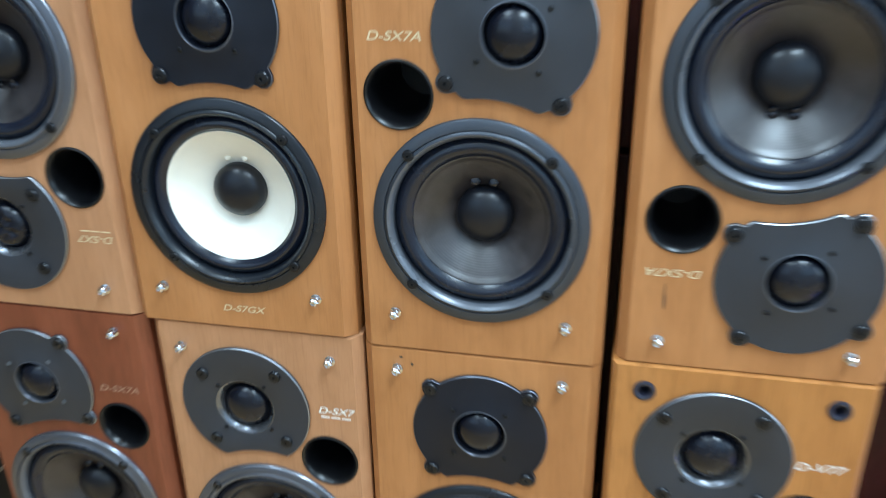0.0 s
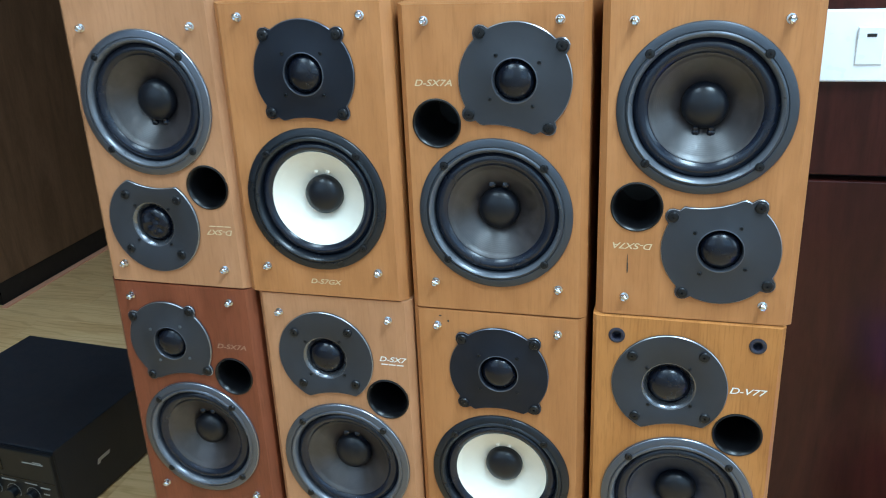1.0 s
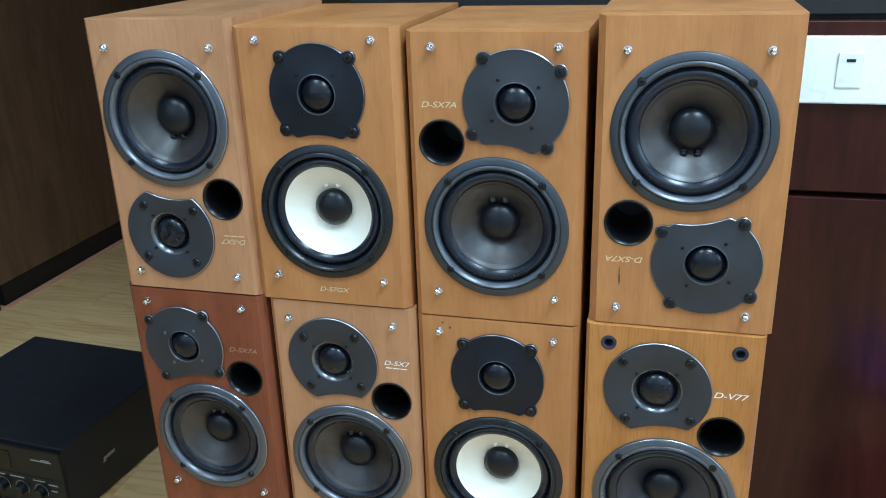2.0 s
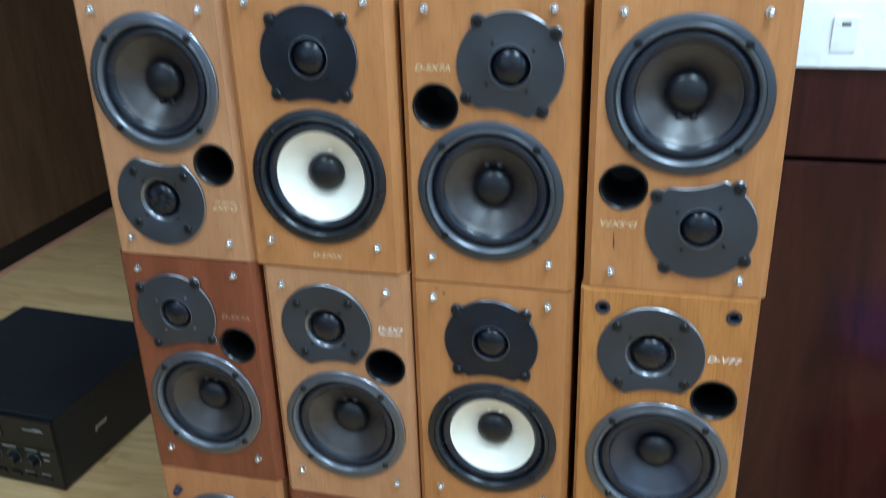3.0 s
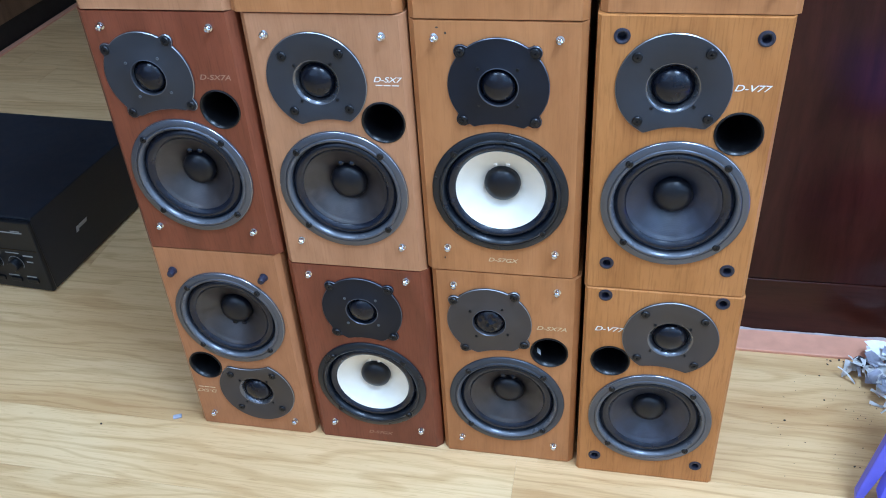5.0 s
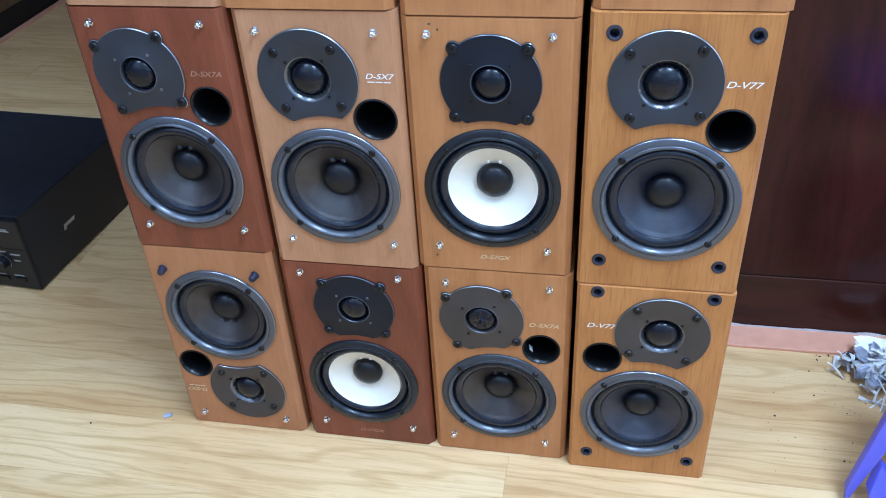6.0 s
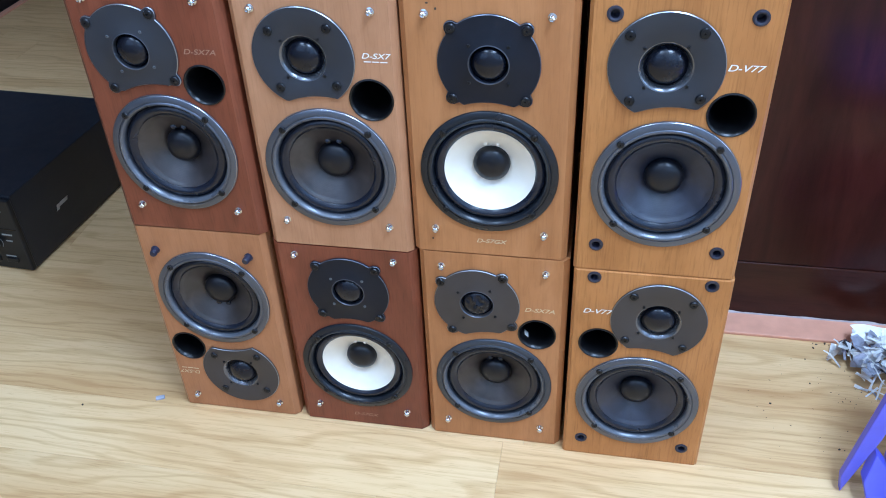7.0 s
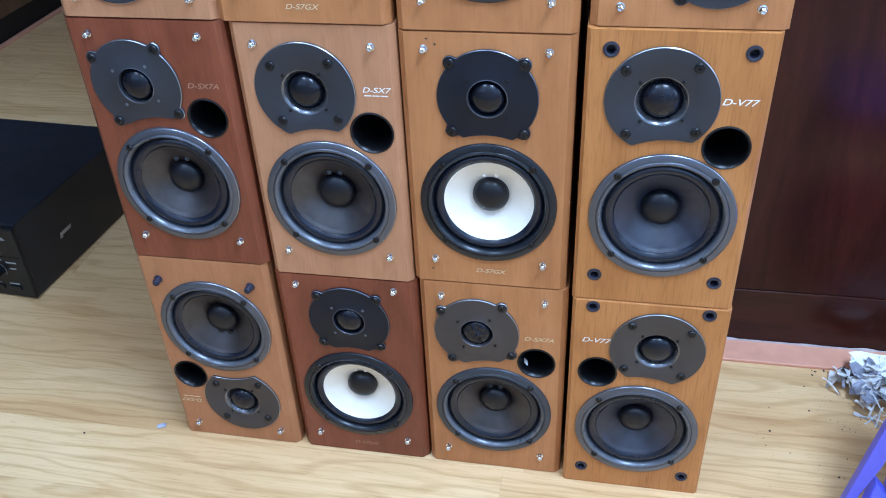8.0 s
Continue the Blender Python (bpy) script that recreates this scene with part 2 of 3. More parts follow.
def box_bm(x0, x1, y0, y1, z0, z1, bevel=0.0, seg=2, bm=None):
    own = bm is None
    bm = bm or bmesh.new()
    got = bmesh.ops.create_cube(bm, size=1.0)["verts"]
    for v in got:
        v.co = Vector((x0 + (v.co.x + 0.5) * (x1 - x0), y0 + (v.co.y + 0.5) * (y1 - y0), z0 + (v.co.z + 0.5) * (z1 - z0)))
    if bevel:
        edges = list({e for v in got for e in v.link_edges})
        bmesh.ops.bevel(bm, geom=edges, offset=bevel, segments=seg, affect="EDGES", profile=0.5)
    return bm


def lathe(profile, seg=64, close_start=False, close_end=False, bright=None):
    """Rings of (radius, height out of the face), turned about the y axis; the face looks to -y."""
    bm = bmesh.new()
    rings = []
    for r, d in profile:
        if r < 1e-6:
            rings.append([bm.verts.new((0, -d, 0))])
        else:
            rings.append([bm.verts.new((r * math.cos(a), -d, r * math.sin(a))) for a in (2 * math.pi * i / seg for i in range(seg))])
    for a, b in zip(rings, rings[1:]):
        for i in range(seg):
            j = (i + 1) % seg
            if len(a) == 1:
                bm.faces.new((a[0], b[i], b[j]))
            elif len(b) == 1:
                bm.faces.new((a[i], a[j], b[0]))
            else:
                bm.faces.new((a[i], a[j], b[j], b[i]))
    for i, f in enumerate(bm.faces):  # chosen bands take a further material
        f.material_index = bright.get(i // seg, 0) if bright else 0
    if close_start and len(rings[0]) > 1:
        bm.faces.new(rings[0])
    if close_end and len(rings[-1]) > 1:
        bm.faces.new(rings[-1])
    return bm


def dome_profile(radius, rise, base, steps=8):
    return [(radius * math.cos(a), base + rise * math.sin(a)) for a in (math.pi / 2 * i / steps for i in range(steps))] + [(0, base + rise)]


def text_mesh(body, width, mat, shear=0.28):
    """Lettering from the built-in font, laid flat on a face that looks to -y, of a given width."""
    cu = bpy.data.curves.new("lettering", "FONT")
    cu.body, cu.shear, cu.extrude, cu.align_x, cu.align_y = body, shear, 0.0, "CENTER", "CENTER"
    cu.offset = 0.010
    ob = new("lettering", cu)
    dg = bpy.context.evaluated_depsgraph_get()
    me = bpy.data.meshes.new_from_object(ob.evaluated_get(dg))
    bpy.data.objects.remove(ob)
    xs = [v.co.x for v in me.vertices]
    k = width / (max(xs) - min(xs))
    me.transform(Matrix.Diagonal((k, k * 0.78, k, 1)))
    me.transform(pose(0, 0, 0, 90, 0, 0))
    me.materials.clear()
    me.materials.append(mat)
    return me


# ---- the loudspeakers ----
CACHE = {}


def cached(key, make):
    if key not in CACHE:
        CACHE[key] = make()
    return CACHE[key]


def baffle_bm(w, h, holes, cx, cy, depth=0.018):
    """Front board with round holes, chamfered along both upright edges."""
    bm = bmesh.new()
    ez = 0.0012
    x = w / 2 - cx
    outer = [bm.verts.new(p) for p in ((-x, 0, ez), (x, 0, ez), (x, 0, h - ez), (-x, 0, h - ez))]
    edges = [bm.edges.new((outer[i], outer[(i + 1) % 4])) for i in range(4)]
    loops = []
    for hx, hz, r in holes:
        ring = [bm.verts.new((hx + r * math.cos(a), 0, hz + r * math.sin(a))) for a in (2 * math.pi * i / 40 for i in range(40))]
        edges += [bm.edges.new((ring[i], ring[(i + 1) % 40])) for i in range(40)]
        loops.append(ring)
    bmesh.ops.triangle_fill(bm, use_beauty=True, use_dissolve=False, edges=edges, normal=(0, -1, 0))
    inside = [f for f in bm.faces if any(math.hypot(c.x - hx, c.z - hz) < 0.97 * r for c in (f.calc_center_median(),) for hx, hz, r in holes)]
    bmesh.ops.delete(bm, geom=inside, context="FACES_ONLY")
    for ring in loops:
        back = [bm.verts.new((v.co.x, depth, v.co.z)) for v in ring]
        for i in range(40):
            j = (i + 1) % 40
            bm.faces.new((ring[i], ring[j], back[j], back[i]))
    # edge rings: chamfer, then the sides of the board
    def rect(xx, yy, e):
        return [bm.verts.new(p) for p in ((-xx, yy, e), (xx, yy, e), (xx, yy, h - e), (-xx, yy, h - e))]
    last = outer
    for xx, yy, e in ((w / 2 - cx * 0.05, cy * 0.95, 0.0002), (w / 2, cy * 1.06, 0.0), (w / 2, depth, 0.0)):
        ring = rect(xx, yy, e)
        for i in range(4):
            j = (i + 1) % 4
            bm.faces.new((last[i], last[j], ring[j], ring[i]))
        last = ring
    return bm


def shell_bm(w, h, y0, y1):
    """The cabinet behind the front board, hollow, open to the front."""
    bm = bmesh.new()
    t = 0.011
    def rect(x, z0, z1, y):
        return [bm.verts.new(p) for p in ((-x, y, z0), (x, y, z0), (x, y, z1), (-x, y, z1))]
    x = w / 2
    e = 0.001
    rings = [rect(x - t, t, h - t, y1 - t), rect(x - t, t, h - t, y0), rect(x - e, e, h - e, y0), rect(x, 0, h, y0 + e), rect(x, 0, h, y1 - e), rect(x - e, e, h - e, y1)]
    for a, b in zip(rings, rings[1:]):
        for i in range(4):
            j = (i + 1) % 4
            bm.faces.new((a[i], a[j], b[j], b[i]))
    bm.faces.new(rings[0])
    bm.faces.new(rings[-1])
    return bm


def plate_outline(tc, r, wc, keep, ears, ear_r, seg=120):
    """Radii of the tweeter plate round its centre: a disc, with lugs, cut back concentric to the woofer."""
    out = []
    for i in range(seg):
        a = 2 * math.pi * i / seg
        c, s = math.cos(a), math.sin(a)
        q = r
        d2 = lambda t: math.hypot(tc[0] + t * c - wc[0], tc[1] + t * s - wc[1])
        if d2(q) < keep:
            lo, hi = 0.0, q
            for _ in range(24):
                mid = (lo + hi) / 2
                lo, hi = (mid, hi) if d2(mid) > keep else (lo, mid)
            q = lo
        for ex, ez in ears:
            b = ex * c + ez * s
            disc = b * b - (ex * ex + ez * ez - ear_r * ear_r)
            if b > 0 and disc > 0:
                q = max(q, b + math.sqrt(disc))
        out.append((a, q))
    return out


def plate_bm(outline, inner, flare):
    bm = bmesh.new()
    n = len(outline)
    def ring(off, d):
        return [bm.verts.new(((q - off) * math.cos(a), -d, (q - off) * math.sin(a))) for a, q in outline]
    def circle(r, d):
        return [bm.verts.new((r * math.cos(a), -d, r * math.sin(a))) for a, q in outline]
    rings = [(ring(0.0002, -0.0005), 0), (ring(0.0, 0.0022), 0), (ring(0.0008, 0.0030), 1)]
    if flare:
        rings += [(circle(inner + 0.0056, 0.0030), 0), (circle(inner + 0.0042, 0.0022), 2), (circle(inner, -0.0042), 2), (circle(inner - 0.0005, -0.008), 0)]
    else:
        rings += [(circle(inner + 0.0016, 0.0030), 0), (circle(inner + 0.0008, 0.0034), 2), (circle(inner, 0.0022), 2), (circle(inner - 0.0006, -0.006), 0)]
    for (a, _), (b, k) in zip(rings, rings[1:]):
        for i in range(n):
            j = (i + 1) % n
            bm.faces.new((a[i], a[j], b[j], b[i])).material_index = k
    return bm


def screw_bm(r, h):
    """Pan screw with a cross slot cut into its head."""
    bm = lathe([(r, 0), (r, h * 0.55), (r * 0.86, h * 0.9), (r * 0.6, h), (r * 0.22, h * 0.98), (r * 0.16, h * 0.45), (0, h * 0.45)], 20)
    return bm


def stud_bm():
    """Turned metal stud that held the grille: a flange, a neck and a fluted head."""
    bm = lathe([(0.0046, 0), (0.0046, 0.0010), (0.0025, 0.0016), (0.0022, 0.0036), (0.0036, 0.0044), (0.0040, 0.0060), (0.0034, 0.0074), (0.0020, 0.0084), (0.0012, 0.0080), (0, 0.0080)], 24)
    for v in bm.verts:
        if v.co.y < -0.004 and math.hypot(v.co.x, v.co.z) > 0.003:
            q = 1 + 0.11 * math.cos(6 * math.atan2(v.co.z, v.co.x))
            v.co.x, v.co.z = v.co.x * q, v.co.z * q
    return bm


def peg_bm():
    return lathe([(0.0062, 0), (0.0062, 0.001), (0.0050, 0.0016), (0.0048, 0.010), (0.0040, 0.0118), (0, 0.0124)], 20)


def grommet_bm():
    return lathe([(0.0086, 0), (0.0084, 0.0012), (0.0066, 0.0017), (0.0048, 0.0008), (0.0041, -0.010), (0, -0.010)], 24)


KINDS = {
    # radius of woofer, tweeter plate and dome, port place and radius; for a port on the right
    "lugged": dict(wr=0.0812, tr=0.0566, dome=0.0212, port=(0.0582, 0.2085, 0.0256),
                   ring=GREY_METAL, plate=GREY_PLATE, cone=CONE_BROWN, cone_r=0.0515, flare=False, pegs=(0.0670, 0.0312, 0.3082), word=("D-SX7A", 0.039, 0.0605, 0.2495)),
    "white": dict(wr=0.0812, tr=0.0564, dome=0.0212, port=None,
                  ring=DARK_RING, plate=BLACK_PLATE, cone=WHITE_CONE, cone_r=0.0535, flare=False, pegs=(0.0672, 0.0322, 0.3099), word=("D-S7GX", 0.038, 0.002, 0.0185)),
    "round": dict(wr=0.0818, tr=0.0596, dome=0.0218, port=(0.0597, 0.2135, 0.0262),
                  ring=SILVER_RING, plate=GREY_PLATE, cone=CONE_BROWN, cone_r=0.0530, flare=True, pegs=(0.0675, 0.0371, 0.3158), word=("D-SX7", 0.0335, 0.0685, 0.2670)),
    "seventy": dict(wr=0.0821, tr=0.0594, dome=0.0222, port=(0.0580, 0.2165, 0.0256),
                    ring=SILVER_RING, plate=GREY_PLATE, cone=CONE_BLUE, cone_r=0.0528, flare=True, pegs=(0.0698, 0.0373, 0.3223), word=("D-V77", 0.037, 0.0635, 0.2690)),
}


def dented(bm, seed):
    """Pushes soft creases into a dome."""
    for v in bm.verts:
        r = math.hypot(v.co.x, v.co.z)
        if r < 0.016:
            n = noise.noise(Vector((v.co.x * 130 + seed, v.co.z * 130, seed)))
            v.co.y += max(0.0, 0.35 + n) * 0.0085 * (1 - (r / 0.016) ** 2)
    return bm


def loudspeaker(kind, x, z, h, wood, label, flip=False, mirror=False, w=0.1958, cx=0.0092, cy=0.0092, y=0.588, depth=0.268, turn=0.0, ink=None, holders="studs", blue_low=False, ring=None, plate=None, second_line=False, cone=None, span=None, woofer=None, tweeter=None, dent=0, marks=()):
    """One two-way bookshelf loudspeaker. flip: it stands on its head; mirror: the port sits on the other side; span: heights of its lower and upper
    grille holders; woofer, tweeter: where its drivers sit on the board."""
    k = dict(KINDS[kind])
    gx, lo, hi = k["pegs"]
    span = span or (lo, hi)
    level = lambda v: span[0] + (v - lo) * (span[1] - span[0]) / (hi - lo)
    k["pegs"] = (gx, *span)
    if k["port"]:
        k["port"] = (k["port"][0], level(k["port"][1]), k["port"][2])
    k["word"] = (*k["word"][:3], level(k["word"][3]))
    s = -1 if mirror else 1
    m = pose(x, y, z, 0, 0, turn)
    if flip:
        m = m @ pose(0, 0, h, 0, 180, 0)
    sp = thing("loudspeaker", m, label, "loudspeaker", "stacked loudspeakers")
    wc, tc = woofer, tweeter
    ring = ring or k["ring"]
    plate = plate or k["plate"]
    holes = [(wc[0], wc[1], k["wr"] * 0.86), (tc[0], tc[1], k["dome"] + (0.0045 if k["flare"] else 0.0015))]
    if k["port"]:
        px, pz, pr = s * k["port"][0], k["port"][1], k["port"][2]
        holes.append((px, pz, pr - 0.001))
    if holders == "grommets":
        gx, z_lo, z_hi = k["pegs"]
        holes += [(sx * gx, gz, 0.0058) for sx in (-1, 1) for gz in (z_lo, z_hi)]
    part("baffle", baffle_bm(w, h, holes, cx, cy), wood, sp)
    part("cabinet_body", shell_bm(w, h, 0.0188, depth), wood, sp)
    # woofer
    R = k["wr"]
    white = kind == "white"
    # inner roll and outer bevel carry a painted highlight, lighter than the ring
    wo = part("woofer", cached(("ring", kind, ring.name), lambda: mesh_of("woofer_ring", lathe(
        [(R, -0.0005), (R, 0.0022), (R - 0.0009, 0.0032), (R * 0.900, 0.0038), (R * 0.894, 0.0029), (R * 0.886, 0.0040), (R * 0.864, 0.0046),
         (R * 0.840, 0.0034), (R * 0.818, -0.0006), (R * 0.812, -0.010)], 96, bright={7: 1} if ring is DARK_RING else {6: 1, 7: 1} if ring is GREY_METAL else {1: 2, 6: 1, 7: 1}), (ring, DARK_RING if ring is DARK_RING else RING_ROLL, RING_EDGE), True, 50)), None, sp, at=pose(wc[0], 0, wc[1]))
    r0, r1 = R * 0.8135, k["cone_r"]
    n = 9
    roll = [(r0 + (r1 - r0) * i / n, -0.0050 + 0.0046 * math.sin(math.pi * i / n)) for i in range(n + 1)]
    part("surround", cached(("surround", kind), lambda: mesh_of("surround", lathe(roll + [(r1 - 0.0015, -0.0068)], 96), RUBBER, True, 60)), None, wo)
    cap_r = 0.0232 if kind == "round" else 0.0220
    prof = [(r1 + 0.0008, -0.0050), (r1 + 0.0002, -0.0041), (r1 - 0.0009, -0.0046)] + [(r1 + (cap_r - 0.002 - r1) * t, -0.0052 - 0.0228 * (t ** (0.9 if white else 1.08))) for t in (i / 12 for i in range(1, 13))]
    part("cone", cached(("cone", kind, cone.name if cone else ""), lambda: mesh_of("cone", lathe(prof, 96), cone or k["cone"], True, 60)), None, wo)
    base = -0.0223
    part("dust_cap", cached(("cap", cap_r), lambda: mesh_of("dust_cap", lathe([(cap_r, base - 0.005)] + dome_profile(cap_r, 0.0120, base), 48), CAP, True, 60)), None, wo)
    for e in (-1, 1) if kind != "seventy" else ():  # two lead eyelets on the cone, above the cap
        rr = 0.0275
        t = (r1 - rr) / (r1 - cap_r + 0.002)
        d = -0.0052 - 0.0228 * t ** (0.9 if white else 1.08)
        part("eyelet", cached(("eyelet", white), lambda: mesh_of("eyelet", lathe([(0.0026, -0.001), (0.0026, 0.0008), (0.0014, 0.0016), (0, 0.0016)] if white else [(0.0039, -0.001), (0.0039, 0.0014), (0.0025, 0.0026), (0, 0.0028)], 14), WHITE_CONE if white else RUBBER, True)), None, wo,
             at=pose(e * 0.0072, -d, rr * 0.965, -26, 0, 0))
        if flip:
            part("lead", cached("lead", lambda: mesh_of("lead", box_bm(-0.0022, 0.0022, -0.0016, 0.0010, -0.0072, 0.0, 0.0008), RUBBER, True)), None, wo, at=pose(e * 0.0072, -d, rr * 0.965, -26, 0, 0))
    for a in (45, 135, 225, 315):
        part("screw", cached("screw", lambda: mesh_of("screw", screw_bm(0.0044, 0.0026), SCREW, True)), None, wo,
             at=pose(R * 0.905 * math.cos(radians(a)), -0.0032, R * 0.905 * math.sin(radians(a))))
    # tweeter
    lug_turn = {"lugged": -9 * -s, "white": 0, "round": 4 * s, "seventy": 4 * s}[kind]
    lugs = kind in ("lugged", "white")
    er = 0.0572 if lugs else k["tr"] * (0.80 if kind == "round" else 0.86)
    spots = [(er * math.cos(radians(a + lug_turn)), er * math.sin(radians(a + lug_turn))) for a in (45, 135, 225, 315)]
    keep = R + {"lugged": 0.0140, "white": 0.0110, "round": 0.0160, "seventy": 0.0175}[kind]
    outline = plate_outline(tc, k["tr"], wc, keep, spots if lugs else (), 0.0078)
    tw = part("tweeter", cached(("plate", kind, s, plate.name, round(tc[1] - wc[1], 5)), lambda: mesh_of("tweeter_plate", plate_bm(outline, k["dome"], k["flare"]), (plate, EDGE if plate is not BLACK_PLATE else SILVER_RING, FLARE if k["flare"] else SILVER_RING), True, 40)), None, sp,
              at=pose(tc[0], 0, tc[1]))
    dr = k["dome"]
    part("dome", cached(("dome", kind, dent), lambda: mesh_of("dome", dented(lathe(
        [(dr + 0.0002, -0.0035), (dr * 0.975, -0.0024), (dr * 0.94, -0.0036)] + dome_profile(dr * 0.905, 0.0110, -0.0038, 10), 48), dent) if dent else lathe([(dr + 0.0002, -0.0035), (dr * 0.975, -0.0024), (dr * 0.94, -0.0036)] + dome_profile(dr * 0.905, 0.0110, -0.0038), 48), DOME, True, 60)), None, tw)
    for sx, sz in spots:
        part("screw", cached("tweeter_screw", lambda: mesh_of("screw", screw_bm(0.0054, 0.0030), SCREW, True)), None, tw, at=pose(sx, -0.0026, sz))
    for a in (45, 135, 225, 315):
        q = 0.0305
        part("rivet", cached(("rivet", wood is MAHOGANY), lambda: mesh_of("rivet", lathe([(0.0020, 0), (0.0020, 0.0006), (0.0013, 0.0010), (0.0011, 0.0002), (0, 0.0002)], 12), PALE_RIVET if wood is MAHOGANY else SCREW, True)), None, tw,
             at=pose(q * math.cos(radians(a + lug_turn)), -0.0030, q * math.sin(radians(a + lug_turn))))
    # bass reflex port
    if k["port"]:
        part("port_tube", cached(("port", kind), lambda: mesh_of("port_tube", lathe(
            [(pr, -0.0004), (pr, 0.0010), (pr - 0.0012, 0.0016), (pr - 0.0028, 0.0004), (pr - 0.0042, -0.006), (pr - 0.0050, -0.014), (pr - 0.0052, -0.085), (0, -0.085)], 48), PORT, True, 50)), None, sp, at=pose(px, 0, pz))
    # grille holders
    gx, z_lo, z_hi = k["pegs"]
    for i, (xx, zz) in enumerate(((-gx, z_hi), (gx, z_hi), (-gx, z_lo), (gx, z_lo))):
        if holders == "grommets":
            part("grille_socket", cached("grommet", lambda: mesh_of("grille_socket", grommet_bm(), GROMMET, True)), None, sp, at=pose(xx, 0, zz))
        elif blue_low and i > 1:
            part("grille_peg", cached("peg", lambda: mesh_of("grille_peg", peg_bm(), BLUE_PEG, True)), None, sp, "dark blue rubber grille peg", at=pose(xx, 0, zz, 0, 0, 6 * (1 if i == 2 else -1)))
        else:
            part("grille_stud", cached("stud", lambda: mesh_of("grille_stud", stud_bm(), CHROME, True)), None, sp, "chromed metal grille stud", at=pose(xx, 0, zz + (-0.002 if flip else 0.002), 5 * math.sin(9 * x + i), 0, 8 * math.cos(7 * z + 2 * i)))
    for mx, mz, mw, mh in marks:  # dark pin knots in the veneer
        part("pin_knot", lathe([(1, 0.0), (0.6, 0.0002), (0, 0.0002)], 12), DIRT, sp, "dark pin knot in the veneer", at=pose(mx, -0.0001, mz) @ Matrix.Diagonal((mw, 1, mh, 1)))
    # lettering
    body, width, lx, lz = k["word"]
    ink = ink or PALE_INK
    part("lettering", cached(("word", kind, ink.name), lambda: text_mesh(body, width, ink)), None, sp, "small slanted printed lettering", at=pose(s * lx, -0.0006, lz))
    if second_line:
        bm = bmesh.new()
        for i in range(3):
            box_bm(-0.0135 + i * 0.0095, -0.0135 + i * 0.0095 + 0.008, -0.0004, 0.0002, -0.0005, 0.0005, bm=bm)
        part("small_print", bm, ink, sp, at=pose(s * lx, 0, lz - 0.0068))
    return sp


ROW2 = dict(a=0.3440, b=0.3340, c=0.3405, d=0.3365)   # where each second box stands
ROW3 = dict(a=0.6765, b=0.6765, c=0.6715, d=0.6822)   # and each top box
LIGHT = "light cherry-veneered bookshelf loudspeaker "
# bottom row, on the floor
loudspeaker("round", -0.5043, 0.0, ROW2["a"], RUSSET, LIGHT + "upside down on the floor, grey cone", flip=True, w=0.190, cx=0.0075, cy=0.0075, blue_low=True, second_line=True, plate=BROWN_PLATE, span=(0.0385, 0.3196), woofer=(-0.0012, 0.1183), tweeter=(-0.0150, 0.2602))
loudspeaker("white", -0.3035, 0.0, ROW2["b"], MAHOGANY, "dark red mahogany bookshelf loudspeaker with white woofer, on the floor", ink=FAINT_INK, plate=BLACK_PLATE, span=(0.0344, 0.3158), woofer=(-0.0006, 0.1210), tweeter=(0.0008, 0.2606))
loudspeaker("lugged", -0.1062, 0.0, ROW2["c"], CHERRY, LIGHT + "with grey lugged tweeter, on the floor", plate=BROWN_PLATE, span=(0.0321, 0.3163), w=0.1920, cx=0.0073, cy=0.0078, dent=7, woofer=(-0.0004, 0.1176), tweeter=(-0.0215, 0.2594))
loudspeaker("seventy", 0.0905, 0.0, ROW2["d"], ORANGE, "orange beech bookshelf loudspeaker with empty grille sockets, on the floor", mirror=True, w=0.190, cx=0.004, cy=0.004, y=0.579, holders="grommets", ink=WHITE_INK, plate=BROWN_PLATE, span=(0.0335, 0.3265), woofer=(-0.0003, 0.1177), tweeter=(0.0137, 0.2640))
# middle row
loudspeaker("lugged", -0.5030, ROW2["a"], ROW3["a"] - ROW2["a"], MAHOGANY, "dark red mahogany bookshelf loudspeaker with grey lugged tweeter", ink=FAINT_INK, ring=SILVER_RING, span=(0.0352, 0.3122), woofer=(-0.0014, 0.1165), tweeter=(-0.0230, 0.2518))
loudspeaker("round", -0.3038, ROW2["b"], ROW3["b"] - ROW2["b"], TAN, LIGHT + "with round grey tweeter plate", w=0.190, cx=0.0075, cy=0.0075, ink=WHITE_INK, second_line=True, span=(0.0371, 0.3158), woofer=(-0.0003, 0.1183), tweeter=(-0.0143, 0.2621))
loudspeaker("white", -0.1106, ROW2["c"], ROW3["c"] - ROW2["c"], CHERRY, LIGHT + "with white woofer cone and black tweeter", span=(0.0351, 0.3093), marks=((-0.064, 0.3225, 0.0016, 0.0010), (-0.055, 0.3165, 0.0012, 0.0016), (-0.071, 0.020, 0.0010, 0.0016)), w=0.1920, cx=0.0073, cy=0.0078, woofer=(0.0003, 0.1198), tweeter=(0.0011, 0.2566))
loudspeaker("seventy", 0.0890, ROW2["d"], ROW3["d"] - ROW2["d"], ORANGE, "orange beech bookshelf loudspeaker with round grey tweeter and empty grille sockets", w=0.190, cx=0.004, cy=0.004, y=0.581, holders="grommets", ink=WHITE_INK, span=(0.0380, 0.3235), woofer=(0.0002, 0.1250), tweeter=(-0.0144, 0.2691))
